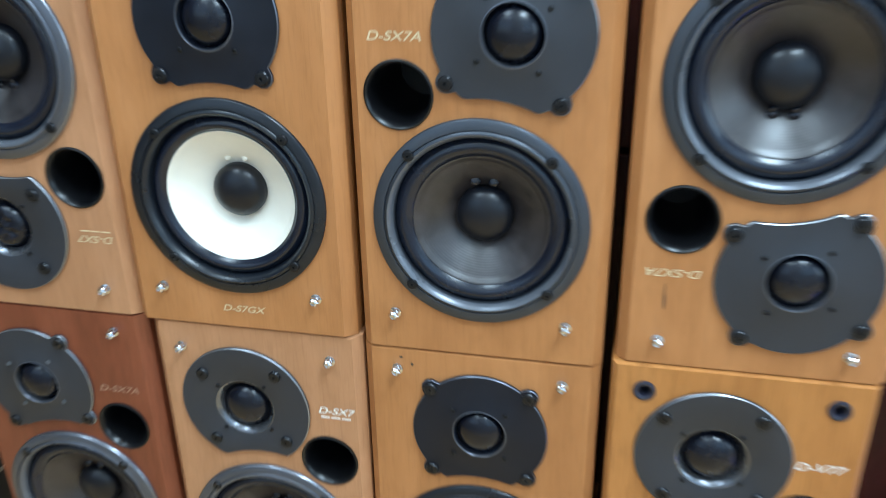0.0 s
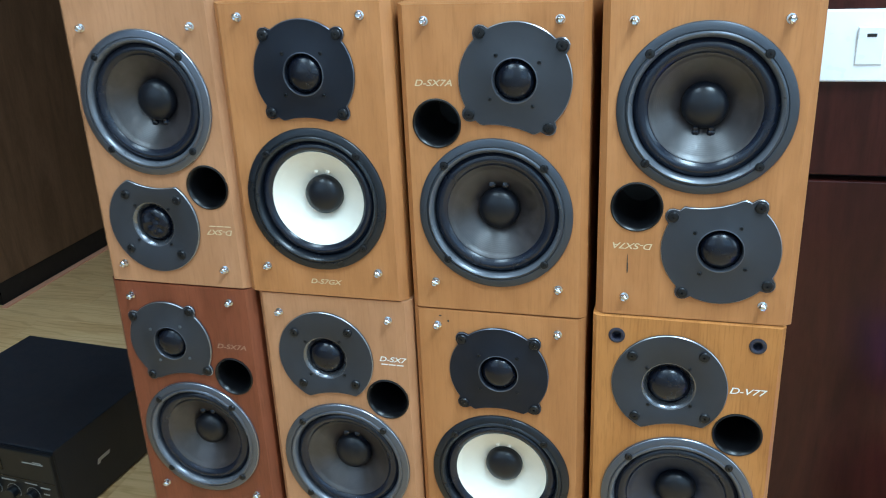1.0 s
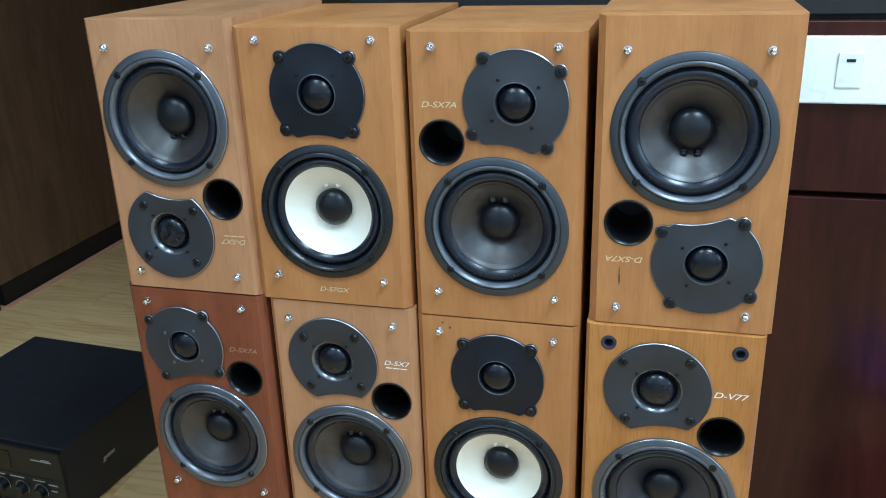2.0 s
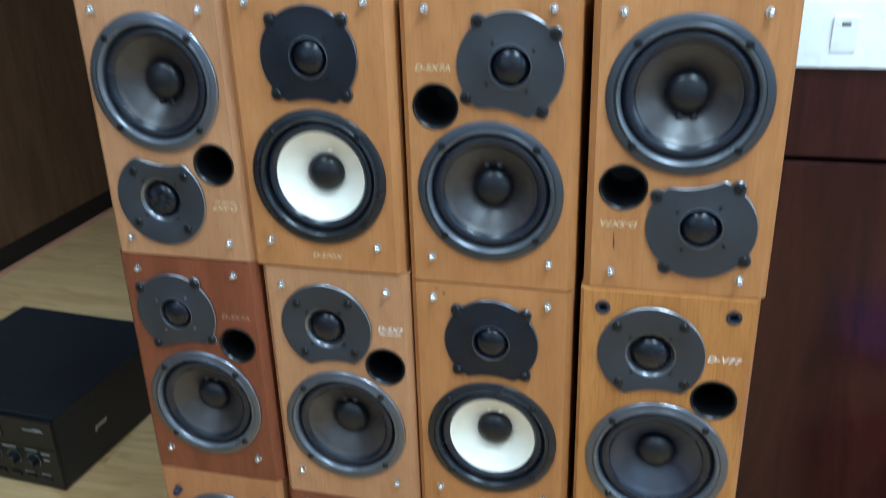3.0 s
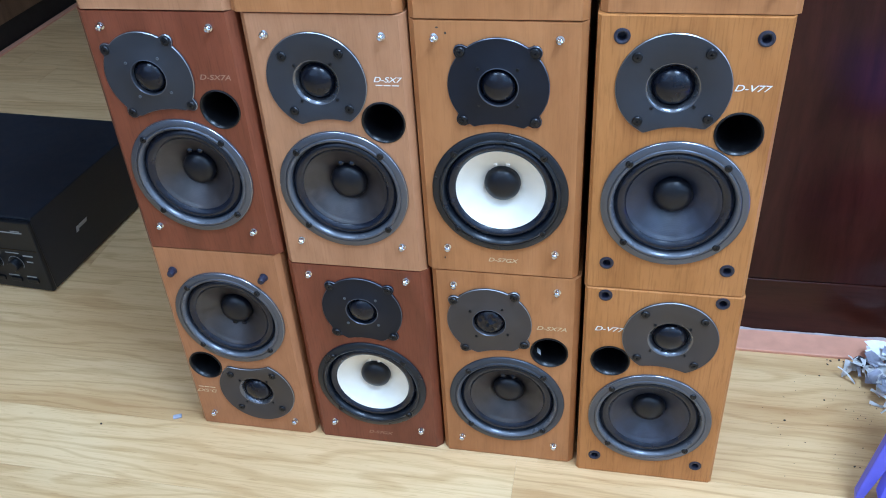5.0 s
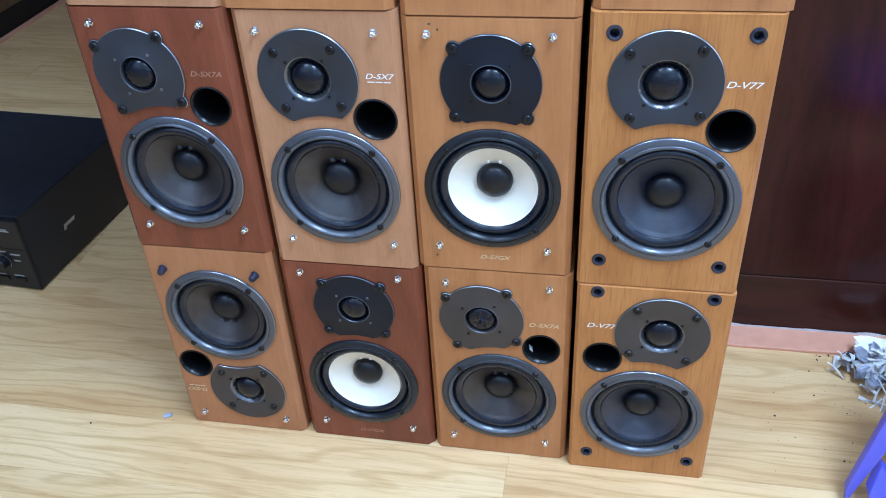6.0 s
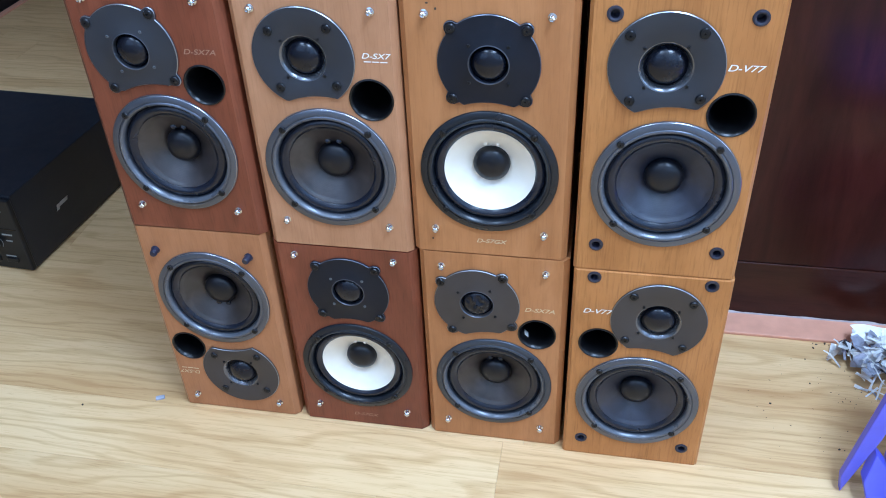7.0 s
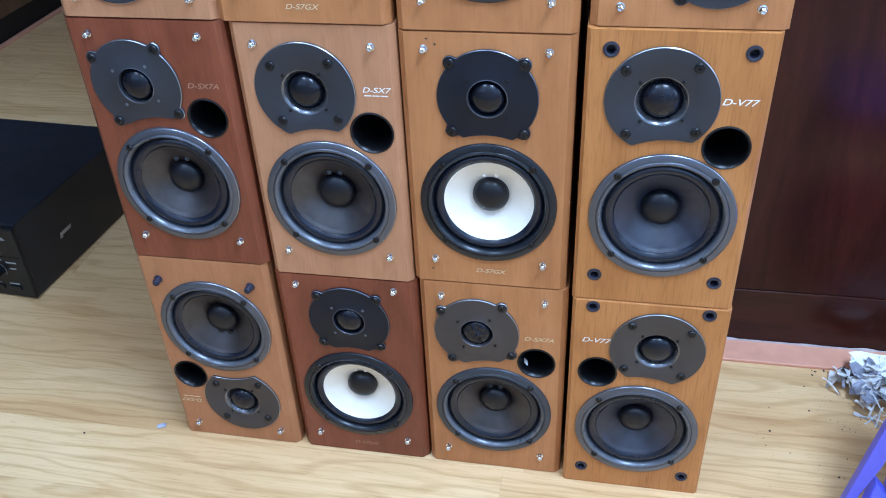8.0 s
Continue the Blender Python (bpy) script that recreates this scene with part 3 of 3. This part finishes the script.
# top row
loudspeaker("round", -0.5027, ROW3["a"], 0.3355, TAN, LIGHT + "upside down with grey cone", flip=True, mirror=True, w=0.190, cx=0.0075, cy=0.0075, second_line=True, span=(0.0346, 0.3133), dent=3, woofer=(0.0022, 0.1160), tweeter=(0.0172, 0.2586))
loudspeaker("white", -0.3100, ROW3["b"], 0.3268, CHERRY, LIGHT + "with ivory white woofer, atop the stack", y=0.586, span=(0.0322, 0.3099), woofer=(0.0006, 0.1157), tweeter=(0.0013, 0.2535))
loudspeaker("lugged", -0.1102, ROW3["c"], 0.3270, CHERRY, LIGHT + "with grey lugged tweeter, atop the stack", mirror=True, span=(0.0312, 0.3082), w=0.1920, cx=0.0073, cy=0.0078, woofer=(0.0004, 0.1132), tweeter=(0.0230, 0.2526))
loudspeaker("lugged", 0.0923, ROW3["d"], 0.3320, CHERRY, LIGHT + "upside down with large grey woofer", flip=True, y=0.584, span=(0.0363, 0.3128), marks=((0.0655, 0.2740, 0.0005, 0.011), (0.0648, 0.2785, 0.0004, 0.006)), w=0.1930, cx=0.0078, cy=0.0078, woofer=(0.0000, 0.1159), tweeter=(-0.0232, 0.2542))


# ---- the amplifier on the floor ----
def amplifier():
    W, D, H, F = 0.430, 0.405, 0.167, 0.003
    amp = thing("amplifier", pose(-1.037, 0.866, 0.0, 0, 0, -3.6), "black full-size hi-fi amplifier standing on the laminate floor", "amplifier")
    part("case", box_bm(-W + 0.002, -0.002, 0.012, D, F, H, 0.0025), AMP_BLACK, amp)
    face = part("front_panel", box_bm(-W, 0, 0.0, 0.0115, F + 0.001, H - 0.003, 0.003), AMP_FACE, amp)
    part("display", box_bm(-0.33, -0.125, -0.0015, 0.002, 0.112, 0.150, 0.001), AMP_GLASS, face, "dark glossy display window")
    part("panel_groove", box_bm(-W + 0.004, -0.004, -0.0008, 0.001, 0.098, 0.0995), AMP_GLASS, face)
    for i, x in enumerate((-0.062, -0.110, -0.158, -0.206)):
        part("knob", lathe([(0.0145, 0), (0.0145, 0.001), (0.0118, 0.0015), (0.0112, 0.013), (0.0100, 0.0145), (0, 0.0145)], 32), AMP_FACE, face, smooth=True, at=pose(x, 0, 0.066))
        bm = bmesh.new()
        a0, a1, n = radians(-40), radians(220), 22
        inner, outer = [], []
        for j in range(n + 1):
            a = a0 + (a1 - a0) * j / n
            inner.append(bm.verts.new((0.0158 * math.cos(a), -0.0005, 0.0158 * math.sin(a))))
            outer.append(bm.verts.new((0.0168 * math.cos(a), -0.0005, 0.0168 * math.sin(a))))
        for j in range(n):
            bm.faces.new((inner[j], inner[j + 1], outer[j + 1], outer[j]))
        part("dial_arc", bm, GREY_INK, face, at=pose(x, 0, 0.066))
    part("volume_knob", lathe([(0.030, 0), (0.030, 0.002), (0.026, 0.003), (0.0255, 0.022), (0.023, 0.024), (0, 0.024)], 40), AMP_FACE, face, smooth=True, at=pose(-0.375, 0, 0.085))
    for i in range(5):
        part("button", box_bm(-0.050 - i * 0.038, -0.026 - i * 0.038, -0.003, 0.001, 0.022, 0.031, 0.001), AMP_FACE, face)
    bars = ((-0.072, -0.022, 0.139, 0.0012), (-0.046, -0.026, 0.1425, 0.001), (-0.040, -0.018, 0.086, 0.0016), (-0.036, -0.022, 0.072, 0.0014), (-0.135, -0.10, 0.0905, 0.0014),
            (-0.078, -0.048, 0.0905, 0.001), (-0.172, -0.148, 0.0905, 0.001), (-0.050, -0.028, 0.0355, 0.0012), (-0.092, -0.068, 0.0355, 0.0012), (-0.125, -0.150, 0.118, 0.0012))
    for x0, x1, z, t in bars:
        part("print", box_bm(min(x0, x1), max(x0, x1), -0.0005, 0.0003, z - t, z + t), GREY_INK, face)
    # slanted emblem on the side: a plain pale shape
    bm = bmesh.new()
    for a, b, z0, z1 in ((0.110, 0.119, 0.070, 0.082), (0.120, 0.147, 0.0745, 0.0825)):
        vs = [bm.verts.new(p) for p in ((0.0, a, z0), (0.0, b, z0), (0.0, b + 0.004, z1), (0.0, a + 0.004, z1))]
        bm.faces.new(vs)
    bmesh.ops.solidify(bm, geom=bm.faces[:], thickness=0.0008)
    part("emblem", bm, WHITE_INK, amp, "pale slanted emblem", at=pose(-0.0012, 0.0, 0.0))
    for x in (-W + 0.05, -0.05):
        for y in (0.05, D - 0.05):
            part("foot", lathe([(0, 0), (0.018, 0), (0.020, 0.002), (0.020, 0.0045), (0, 0.0045)], 24), RUBBER, amp, at=pose(x, y, 0.0, -90, 0, 0))
    return amp


amplifier()


# ---- litter by the wall and the violet plastic stool ----
def paper_heap():
    rng = random.Random(5)
    heap = thing("paper_heap", pose(0.515, 0.818, 0.0), "heap of torn white and grey shredded paper on the floor", "paper waste")
    for i in range(300):
        u, v = (max(-0.85, min(0.85, rng.gauss(0, 0.42))) for _ in range(2))
        rad = math.hypot(u, v)
        if rad > 0.82:  # nothing strays from the heap
            u, v, rad = u * 0.82 / rad, v * 0.82 / rad, 0.82
        x, y = u * 0.132, v * 0.084
        z = max(0.002, 0.062 * (1 - rad) * rng.uniform(0.3, 1.05))
        strip = rng.random() < 0.62
        L = rng.uniform(0.016, 0.040) if strip else rng.uniform(0.014, 0.030)
        B = rng.uniform(0.0022, 0.0050) if strip else rng.uniform(0.008, 0.018)
        bm = bmesh.new()
        n, c1, c2 = 5, rng.uniform(-45, 45), rng.uniform(-40, 40)
        rows = []
        for j in range(n + 1):
            t = j / n - 0.5
            lift = 0.18 * L * math.sin(c1 * t * 0.12) + L * 0.35 * t * t * (1 if c2 > 0 else -1)
            wob = B * (0.5 + 0.12 * math.sin(5 * t + c1))
            rows.append((bm.verts.new((t * L, -wob, lift)), bm.verts.new((t * L, wob, lift + 0.1 * B * math.sin(c2)))))
        for a, b in zip(rows, rows[1:]):
            bm.faces.new((a[0], b[0], b[1], a[1]))
        bmesh.ops.solidify(bm, geom=bm.faces[:], thickness=0.0003)
        ob = part("paper_scrap", bm, PAPER if rng.random() < 0.80 else PAPER_GREY, heap, at=pose(x, y, 0.012 + z, rng.uniform(-30, 30), rng.uniform(-26, 26), rng.uniform(0, 360)))
        low = min((ob.matrix_basis @ v.co).z for v in ob.data.vertices)
        if low < 0.001 or rad > 0.8:
            ob.location.z += 0.001 - low
    # larger crumpled sheets lying over the shreds, and dark foil between them
    for x, y, z, L, B, rx, ry, rz, mat in ((-0.030, 0.040, 0.034, 0.090, 0.034, 12, -6, -6, PAPER), (-0.020, 0.016, 0.040, 0.066, 0.036, -16, 10, 24, PAPER), (0.040, 0.020, 0.052, 0.10, 0.060, 24, -8, -14, PAPER),
                                           (-0.050, -0.018, 0.026, 0.070, 0.014, -20, 14, -46, PAPER_GREY), (0.010, -0.040, 0.034, 0.075, 0.030, -24, 6, -30, PAPER),
                                           (-0.078, 0.018, 0.020, 0.036, 0.022, -18, 22, -40, FOIL), (-0.050, 0.000, 0.022, 0.030, 0.018, 14, -12, 30, FOIL), (-0.084, 0.030, 0.014, 0.034, 0.020, 10, 16, 60, FOIL), (-0.040, -0.030, 0.024, 0.030, 0.014, -12, 20, 15, FOIL)):
        bm = bmesh.new()
        bmesh.ops.create_grid(bm, x_segments=9, y_segments=5, size=0.5)
        ph, crease = rng.uniform(0, 6.28), rng.uniform(-0.15, 0.15)
        for v in bm.verts:
            u, w = v.co.x, v.co.y
            v.co = Vector((u * L * (1 + 0.08 * math.sin(9 * w + ph)), w * B * (1 + 0.22 * math.sin(7 * u + ph)), 0.20 * B * abs(u - crease) + 0.05 * B * math.sin(11 * u + 6 * w + ph)))
        bmesh.ops.solidify(bm, geom=bm.faces[:], thickness=0.0003)
        ob = part("paper_sheet" if mat is not FOIL else "foil_scrap", bm, mat, heap, at=pose(x, y, z, rx, ry, rz))
        low = min((ob.matrix_basis @ v.co).z for v in ob.data.vertices)
        if low < 0.001:
            ob.location.z += 0.001 - low
    return heap


paper_heap()


def slab(outline, y_foot, y_head, thick, dx=0.0):
    """Moulded bar from an outline in x and z, its front leaning from y_foot at the floor to y_head at 80 mm, with softened edges."""
    bm = bmesh.new()
    front = [bm.verts.new((x + dx, y_foot + (y_head - y_foot) * z / 0.08, z)) for x, z in outline]
    back = [bm.verts.new(v.co + Vector((0, thick, 0))) for v in front]
    n = len(front)
    bm.faces.new(front)
    bm.faces.new(back[::-1])
    for i in range(n):
        bm.faces.new((front[i], back[i], back[(i + 1) % n], front[(i + 1) % n]))
    bmesh.ops.recalc_face_normals(bm, faces=bm.faces[:])
    bmesh.ops.bevel(bm, geom=bm.edges[:], offset=0.0022, segments=2, affect="EDGES", profile=0.6)
    low = min(v.co.z for v in bm.verts)
    for v in bm.verts:
        v.co.z -= min(0.0, low)
    return bm


def plastic_stool():
    """A low stool of moulded plastic: forked legs at each end, a rail between them and a seat."""
    st = thing("plastic_stool", pose(0.004, -0.010, 0.0), "low violet-blue moulded plastic stool standing on the laminate floor", "stool")
    for dx in (0.0, 0.24):
        part("leg", slab([(0.3705, 0.0), (0.3655, 0.030), (0.3865, 0.190), (0.4065, 0.300), (0.436, 0.300), (0.4095, 0.186), (0.398, 0.110)], 0.572, 0.572, 0.013, dx), PURPLE, st)
        part("brace", slab([(0.402, 0.0), (0.388, 0.043), (0.3985, 0.083), (0.414, 0.066), (0.431, 0.0)], 0.536, 0.570, 0.022, dx), PURPLE, st)
    part("rail", box_bm(0.418, 0.640, 0.586, 0.598, 0.030, 0.150, 0.003), PURPLE, st)
    part("seat", box_bm(0.425, 0.700, 0.440, 0.690, 0.296, 0.318, 0.008, 3), PURPLE, st)
    part("seat_apron", box_bm(0.436, 0.690, 0.566, 0.590, 0.225, 0.2955, 0.004), PURPLE, st)
    return st


plastic_stool()


def floor_crumbs():
    rng = random.Random(11)
    bm = bmesh.new()
    big = [(0.302, 0.717), (0.367, 0.769), (0.406, 0.676), (0.388, 0.639), (0.395, 0.638), (0.386, 0.864), (0.391, 0.862), (0.405, 0.866), (0.411, 0.863), (0.385, 0.853), (0.425, 0.861), (0.368, 0.824)]
    for i in range(72):
        if i < len(big):
            x, y = big[i]
        elif i < 48:
            x, y = 0.47 - abs(rng.gauss(0, 0.06)), rng.uniform(0.70, 0.868)
        else:
            x, y = rng.uniform(0.27, 0.45), rng.uniform(0.60, 0.80)
        s = rng.uniform(0.0011, 0.0019) if i < len(big) else rng.uniform(0.0003, 0.0008)
        got = bmesh.ops.create_icosphere(bm, subdivisions=1, radius=s)["verts"]
        k = Vector((rng.uniform(0.7, 2.2), rng.uniform(0.6, 1.4), rng.uniform(0.4, 0.8)))
        q = Euler((0, 0, rng.uniform(0, 6.28))).to_matrix()
        for v in got:
            v.co = q @ (v.co * k) + Vector((x, y, s * 0.5))
    return tagged(part("floor_crumbs", bm, DIRT), "dark dirt crumbs scattered on the floor", "dirt", kind="stuff")


floor_crumbs()
# thin white chip that makes a pale spot inside the port
bm = box_bm(-0.0035, 0.0035, -0.005, 0.005, 0.0, 0.0006, 0.0002)
tagged(part("paper_scrap", bm, PAPER, at=pose(-0.0632, 0.6025, 0.2015, 0, 49, 8)), "tiny white spot inside a loudspeaker port", "paper scrap")
bm = box_bm(-0.007, 0.007, -0.004, 0.004, 0.0, 0.004, 0.0015)
tagged(part("paper_scrap", bm, PAPER_GREY, at=pose(-0.6435, 0.590, 0, 0, 0, 25)), "small grey paper scrap on the floor", "paper scrap")
for x, y in ((-0.762, 0.558),):
    bm = bmesh.new()
    bmesh.ops.create_icosphere(bm, subdivisions=1, radius=0.0017)
    tagged(part("floor_crumb", bm, DIRT, at=pose(x, y, 0.0015)), "tiny dark crumb on the laminate floor", "dirt")


# ---- the room ----
def structure(name, bm, mat, label, category):
    return tagged(part(name, bm, mat), label, category, kind="structure")


X0, X1, Y0, Y1, TOP = ROOM
PY = 0.925  # face of the dark panelled partition
partition = structure("wall_panelled", box_bm(-0.40, X1, PY + 0.030, PY + 0.13, 0, TOP), BLACK_GAP, "dark wood panelled partition wall with a shadow gap", "wall")
part("rail", box_bm(-0.40, X1, PY - 0.0015, PY + 0.029, 0.0, 0.1115, 0.0012), RAIL_WOOD, partition, "dark brown foot rail with lengthwise grain")
part("panel", box_bm(-0.40, X1, PY, PY + 0.029, 0.1128, 0.7345, 0.0015), PANEL_WOOD, partition, "reddish dark brown polished wood panel")
part("panel", box_bm(-0.40, X1, PY + 0.001, PY + 0.029, 0.7425, 0.9700, 0.0015), PANEL_WOOD, partition, "reddish dark brown wood band")
part("panel", box_bm(-0.40, X1, PY + 0.016, PY + 0.029, 0.9760, 2.7, 0.0015), BLACK_GAP, partition)
structure("baseboard", box_bm(-0.40, X1, PY - 0.0565, PY - 0.0020, 0.0, 0.006, 0.0015), PINK_STONE, "salmon pink stone strip along the foot of the panelling", "skirting")


def sealant_bead():
    """Uneven bead of old sealant where the panel meets the pink strip."""
    rng = random.Random(8)
    bm = bmesh.new()
    rows, x = [], 0.14
    while x < 0.95:
        h = 0.0012 + max(0.0, noise.noise(Vector((x * 22, 3, 1)))) * 0.0050 + rng.uniform(0, 0.0006) - 0.0008
        rows.append((bm.verts.new((x, PY - 0.0057 - h * 0.3, 0.006)), bm.verts.new((x, PY - 0.0028, 0.0062 + h))))
        x += 0.004
    for a, b in zip(rows, rows[1:]):
        bm.faces.new((a[0], b[0], b[1], a[1]))
    return structure("trim", bm, SEALANT, "uneven bead of grey-white sealant along the panelling", "sealant")


sealant_bead()


def light_switch():
    sw = thing("light_switch", pose(0.288, PY - 0.0012, 0.9085), "white plastic light switch plate on dark panelling", "light switch")
    part("plate", box_bm(-0.073, 0.073, -0.008, 0.001, -0.0435, 0.0435, 0.0025), WHITE_PLASTIC, sw)
    ro = part("rocker", box_bm(-0.0155, 0.0155, -0.0035, 0.001, -0.0230, 0.0230, 0.0012), WHITE_PLASTIC, sw, at=pose(0, -0.0085, 0.001, 5, 0, 0))
    part("indicator", box_bm(-0.0055, 0.0055, -0.0042, -0.003, 0.0110, 0.0150, 0.0004), BLACK_GAP, ro, "small dark indicator window")
    return sw


light_switch()

# wardrobe-like cabinet at the far side, with a black kick board
CX, CY = -1.946, 1.715
cab = thing("wooden_cabinet", pose(0, 0, 0), "large dark walnut-brown cabinet with black recessed kick board", "cabinet")
part("side_panel", box_bm(-2.75, CX, CY, 3.9, 0.075, 2.05, 0.002), CABINET_WOOD, cab)
part("kick_board", box_bm(-2.73, CX - 0.006, CY + 0.03, 3.88, 0.0, 0.0745), BLACK_GAP, cab)
part("corner_post", box_bm(-2.02, CX + 0.004, CY - 0.036, CY - 0.0005, 0.0, 2.05, 0.003), CABINET_WOOD, cab)
part("metal_foot", box_bm(-2.02, CX + 0.006, CY - 0.060, CY - 0.0365, 0.0, 0.13, 0.002), STEEL_GREY, cab, "grey steel foot")
structure("trim", box_bm(CX + 0.001, CX + 0.022, CY + 0.01, 3.9, 0.0, 0.006, 0.001), PINK_STONE, "narrow salmon pink strip along the cabinet", "skirting")

# shell of the room
for lx, ly, _ in CEILING_LIGHTS:
    cl = thing("ceiling_light", pose(lx, ly, TOP), "flat white ceiling light panel, lit", "ceiling light", "ceiling lights")
    bm = bmesh.new()
    for a in ((-0.31, 0.31, -0.61, -0.585), (-0.31, 0.31, 0.585, 0.61), (-0.31, -0.285, -0.585, 0.585), (0.285, 0.31, -0.585, 0.585)):
        box_bm(*a, -0.045, 0.0, bm=bm)
    part("frame", bm, WHITE_PLASTIC, cl)
    part("backing", box_bm(-0.285, 0.285, -0.585, 0.585, -0.012, 0.0), WHITE_PLASTIC, cl)
structure("ceiling", box_bm(X0, X1, Y0, Y1, TOP, TOP + 0.1), WALL_PAINT, "plain white painted ceiling", "ceiling")
# left and far walls are unseen; their dark brown only cuts bounce light
structure("wall_left", box_bm(X0 - 0.12, X0, Y0, Y1, 0, TOP), BROWN_WALL, "unseen closing wall, dark brown to cut bounce light", "wall")
bm = bmesh.new()
for y0, y1, h0, h1 in ((Y0, Y1, 0, SIDE[2]), (Y0, Y1, SIDE[3], TOP), (Y0, SIDE[0], SIDE[2], SIDE[3]), (SIDE[1], Y1, SIDE[2], SIDE[3])):
    box_bm(X1, X1 + 0.12, y0, y1, h0, h1, bm=bm)
structure("wall_right", bm, WALL_PAINT, "off-white painted wall with a window opening", "wall")
structure("wall_far", box_bm(X0, X1, Y1, Y1 + 0.12, 0, TOP), BROWN_WALL, "unseen closing wall, dark brown to cut bounce light", "wall")
bm = bmesh.new()
(a0, a1, z0, z1), (b0, b1, _, _) = WINDOWS
for x0, x1, h0, h1 in ((X0, X1, 0, z0), (X0, X1, z1, TOP), (X0, a0, z0, z1), (a1, b0, z0, z1), (b1, X1, z0, z1)):
    box_bm(x0, x1, Y0 - 0.12, Y0, h0, h1, bm=bm)
structure("wall_behind", bm, WALL_PAINT, "off-white wall with two window openings", "wall")

# floor: a bed, and planks laid along x
PW, PL = 0.122, 1.21
floor = structure("floor", box_bm(X0, X1, Y0, Y1, -0.06, -0.0035), DIRT, "pale oak laminate floor in long planks", "floor")
plank_mesh = mesh_of("plank", box_bm(0.0001, PL - 0.0001, 0.0001, PW - 0.0001, -0.0034, 0.0, 0.0002, 1), LAMINATE)
rest = bmesh.new()
rng = random.Random(3)
row0 = math.floor((Y0 - 0.582) / PW)
for r in range(row0, math.ceil((Y1 - 0.582) / PW)):
    y = 0.582 + r * PW
    off = -0.092 + {-1: 0.0, 0: 0.03, 1: -0.2}.get(r, rng.uniform(0.15, 1.05))
    k = math.floor((X0 - off) / PL)
    x = off + k * PL
    while x < X1:
        if -2.6 < x < 1.3 and -0.3 < y < 2.6:
            part("plank", plank_mesh, None, floor, at=pose(x, y, 0))
        else:
            lo, hi = max(x, X0), min(x + PL, X1)
            if hi - lo > 0.02:
                box_bm(lo + 0.0004, hi - 0.0004, max(y, Y0) + 0.0003, min(y + PW, Y1) - 0.0003, -0.0034, 0.0, bm=rest)
        x += PL
tagged(part("planks", rest, LAMINATE, floor), kind="stuff")
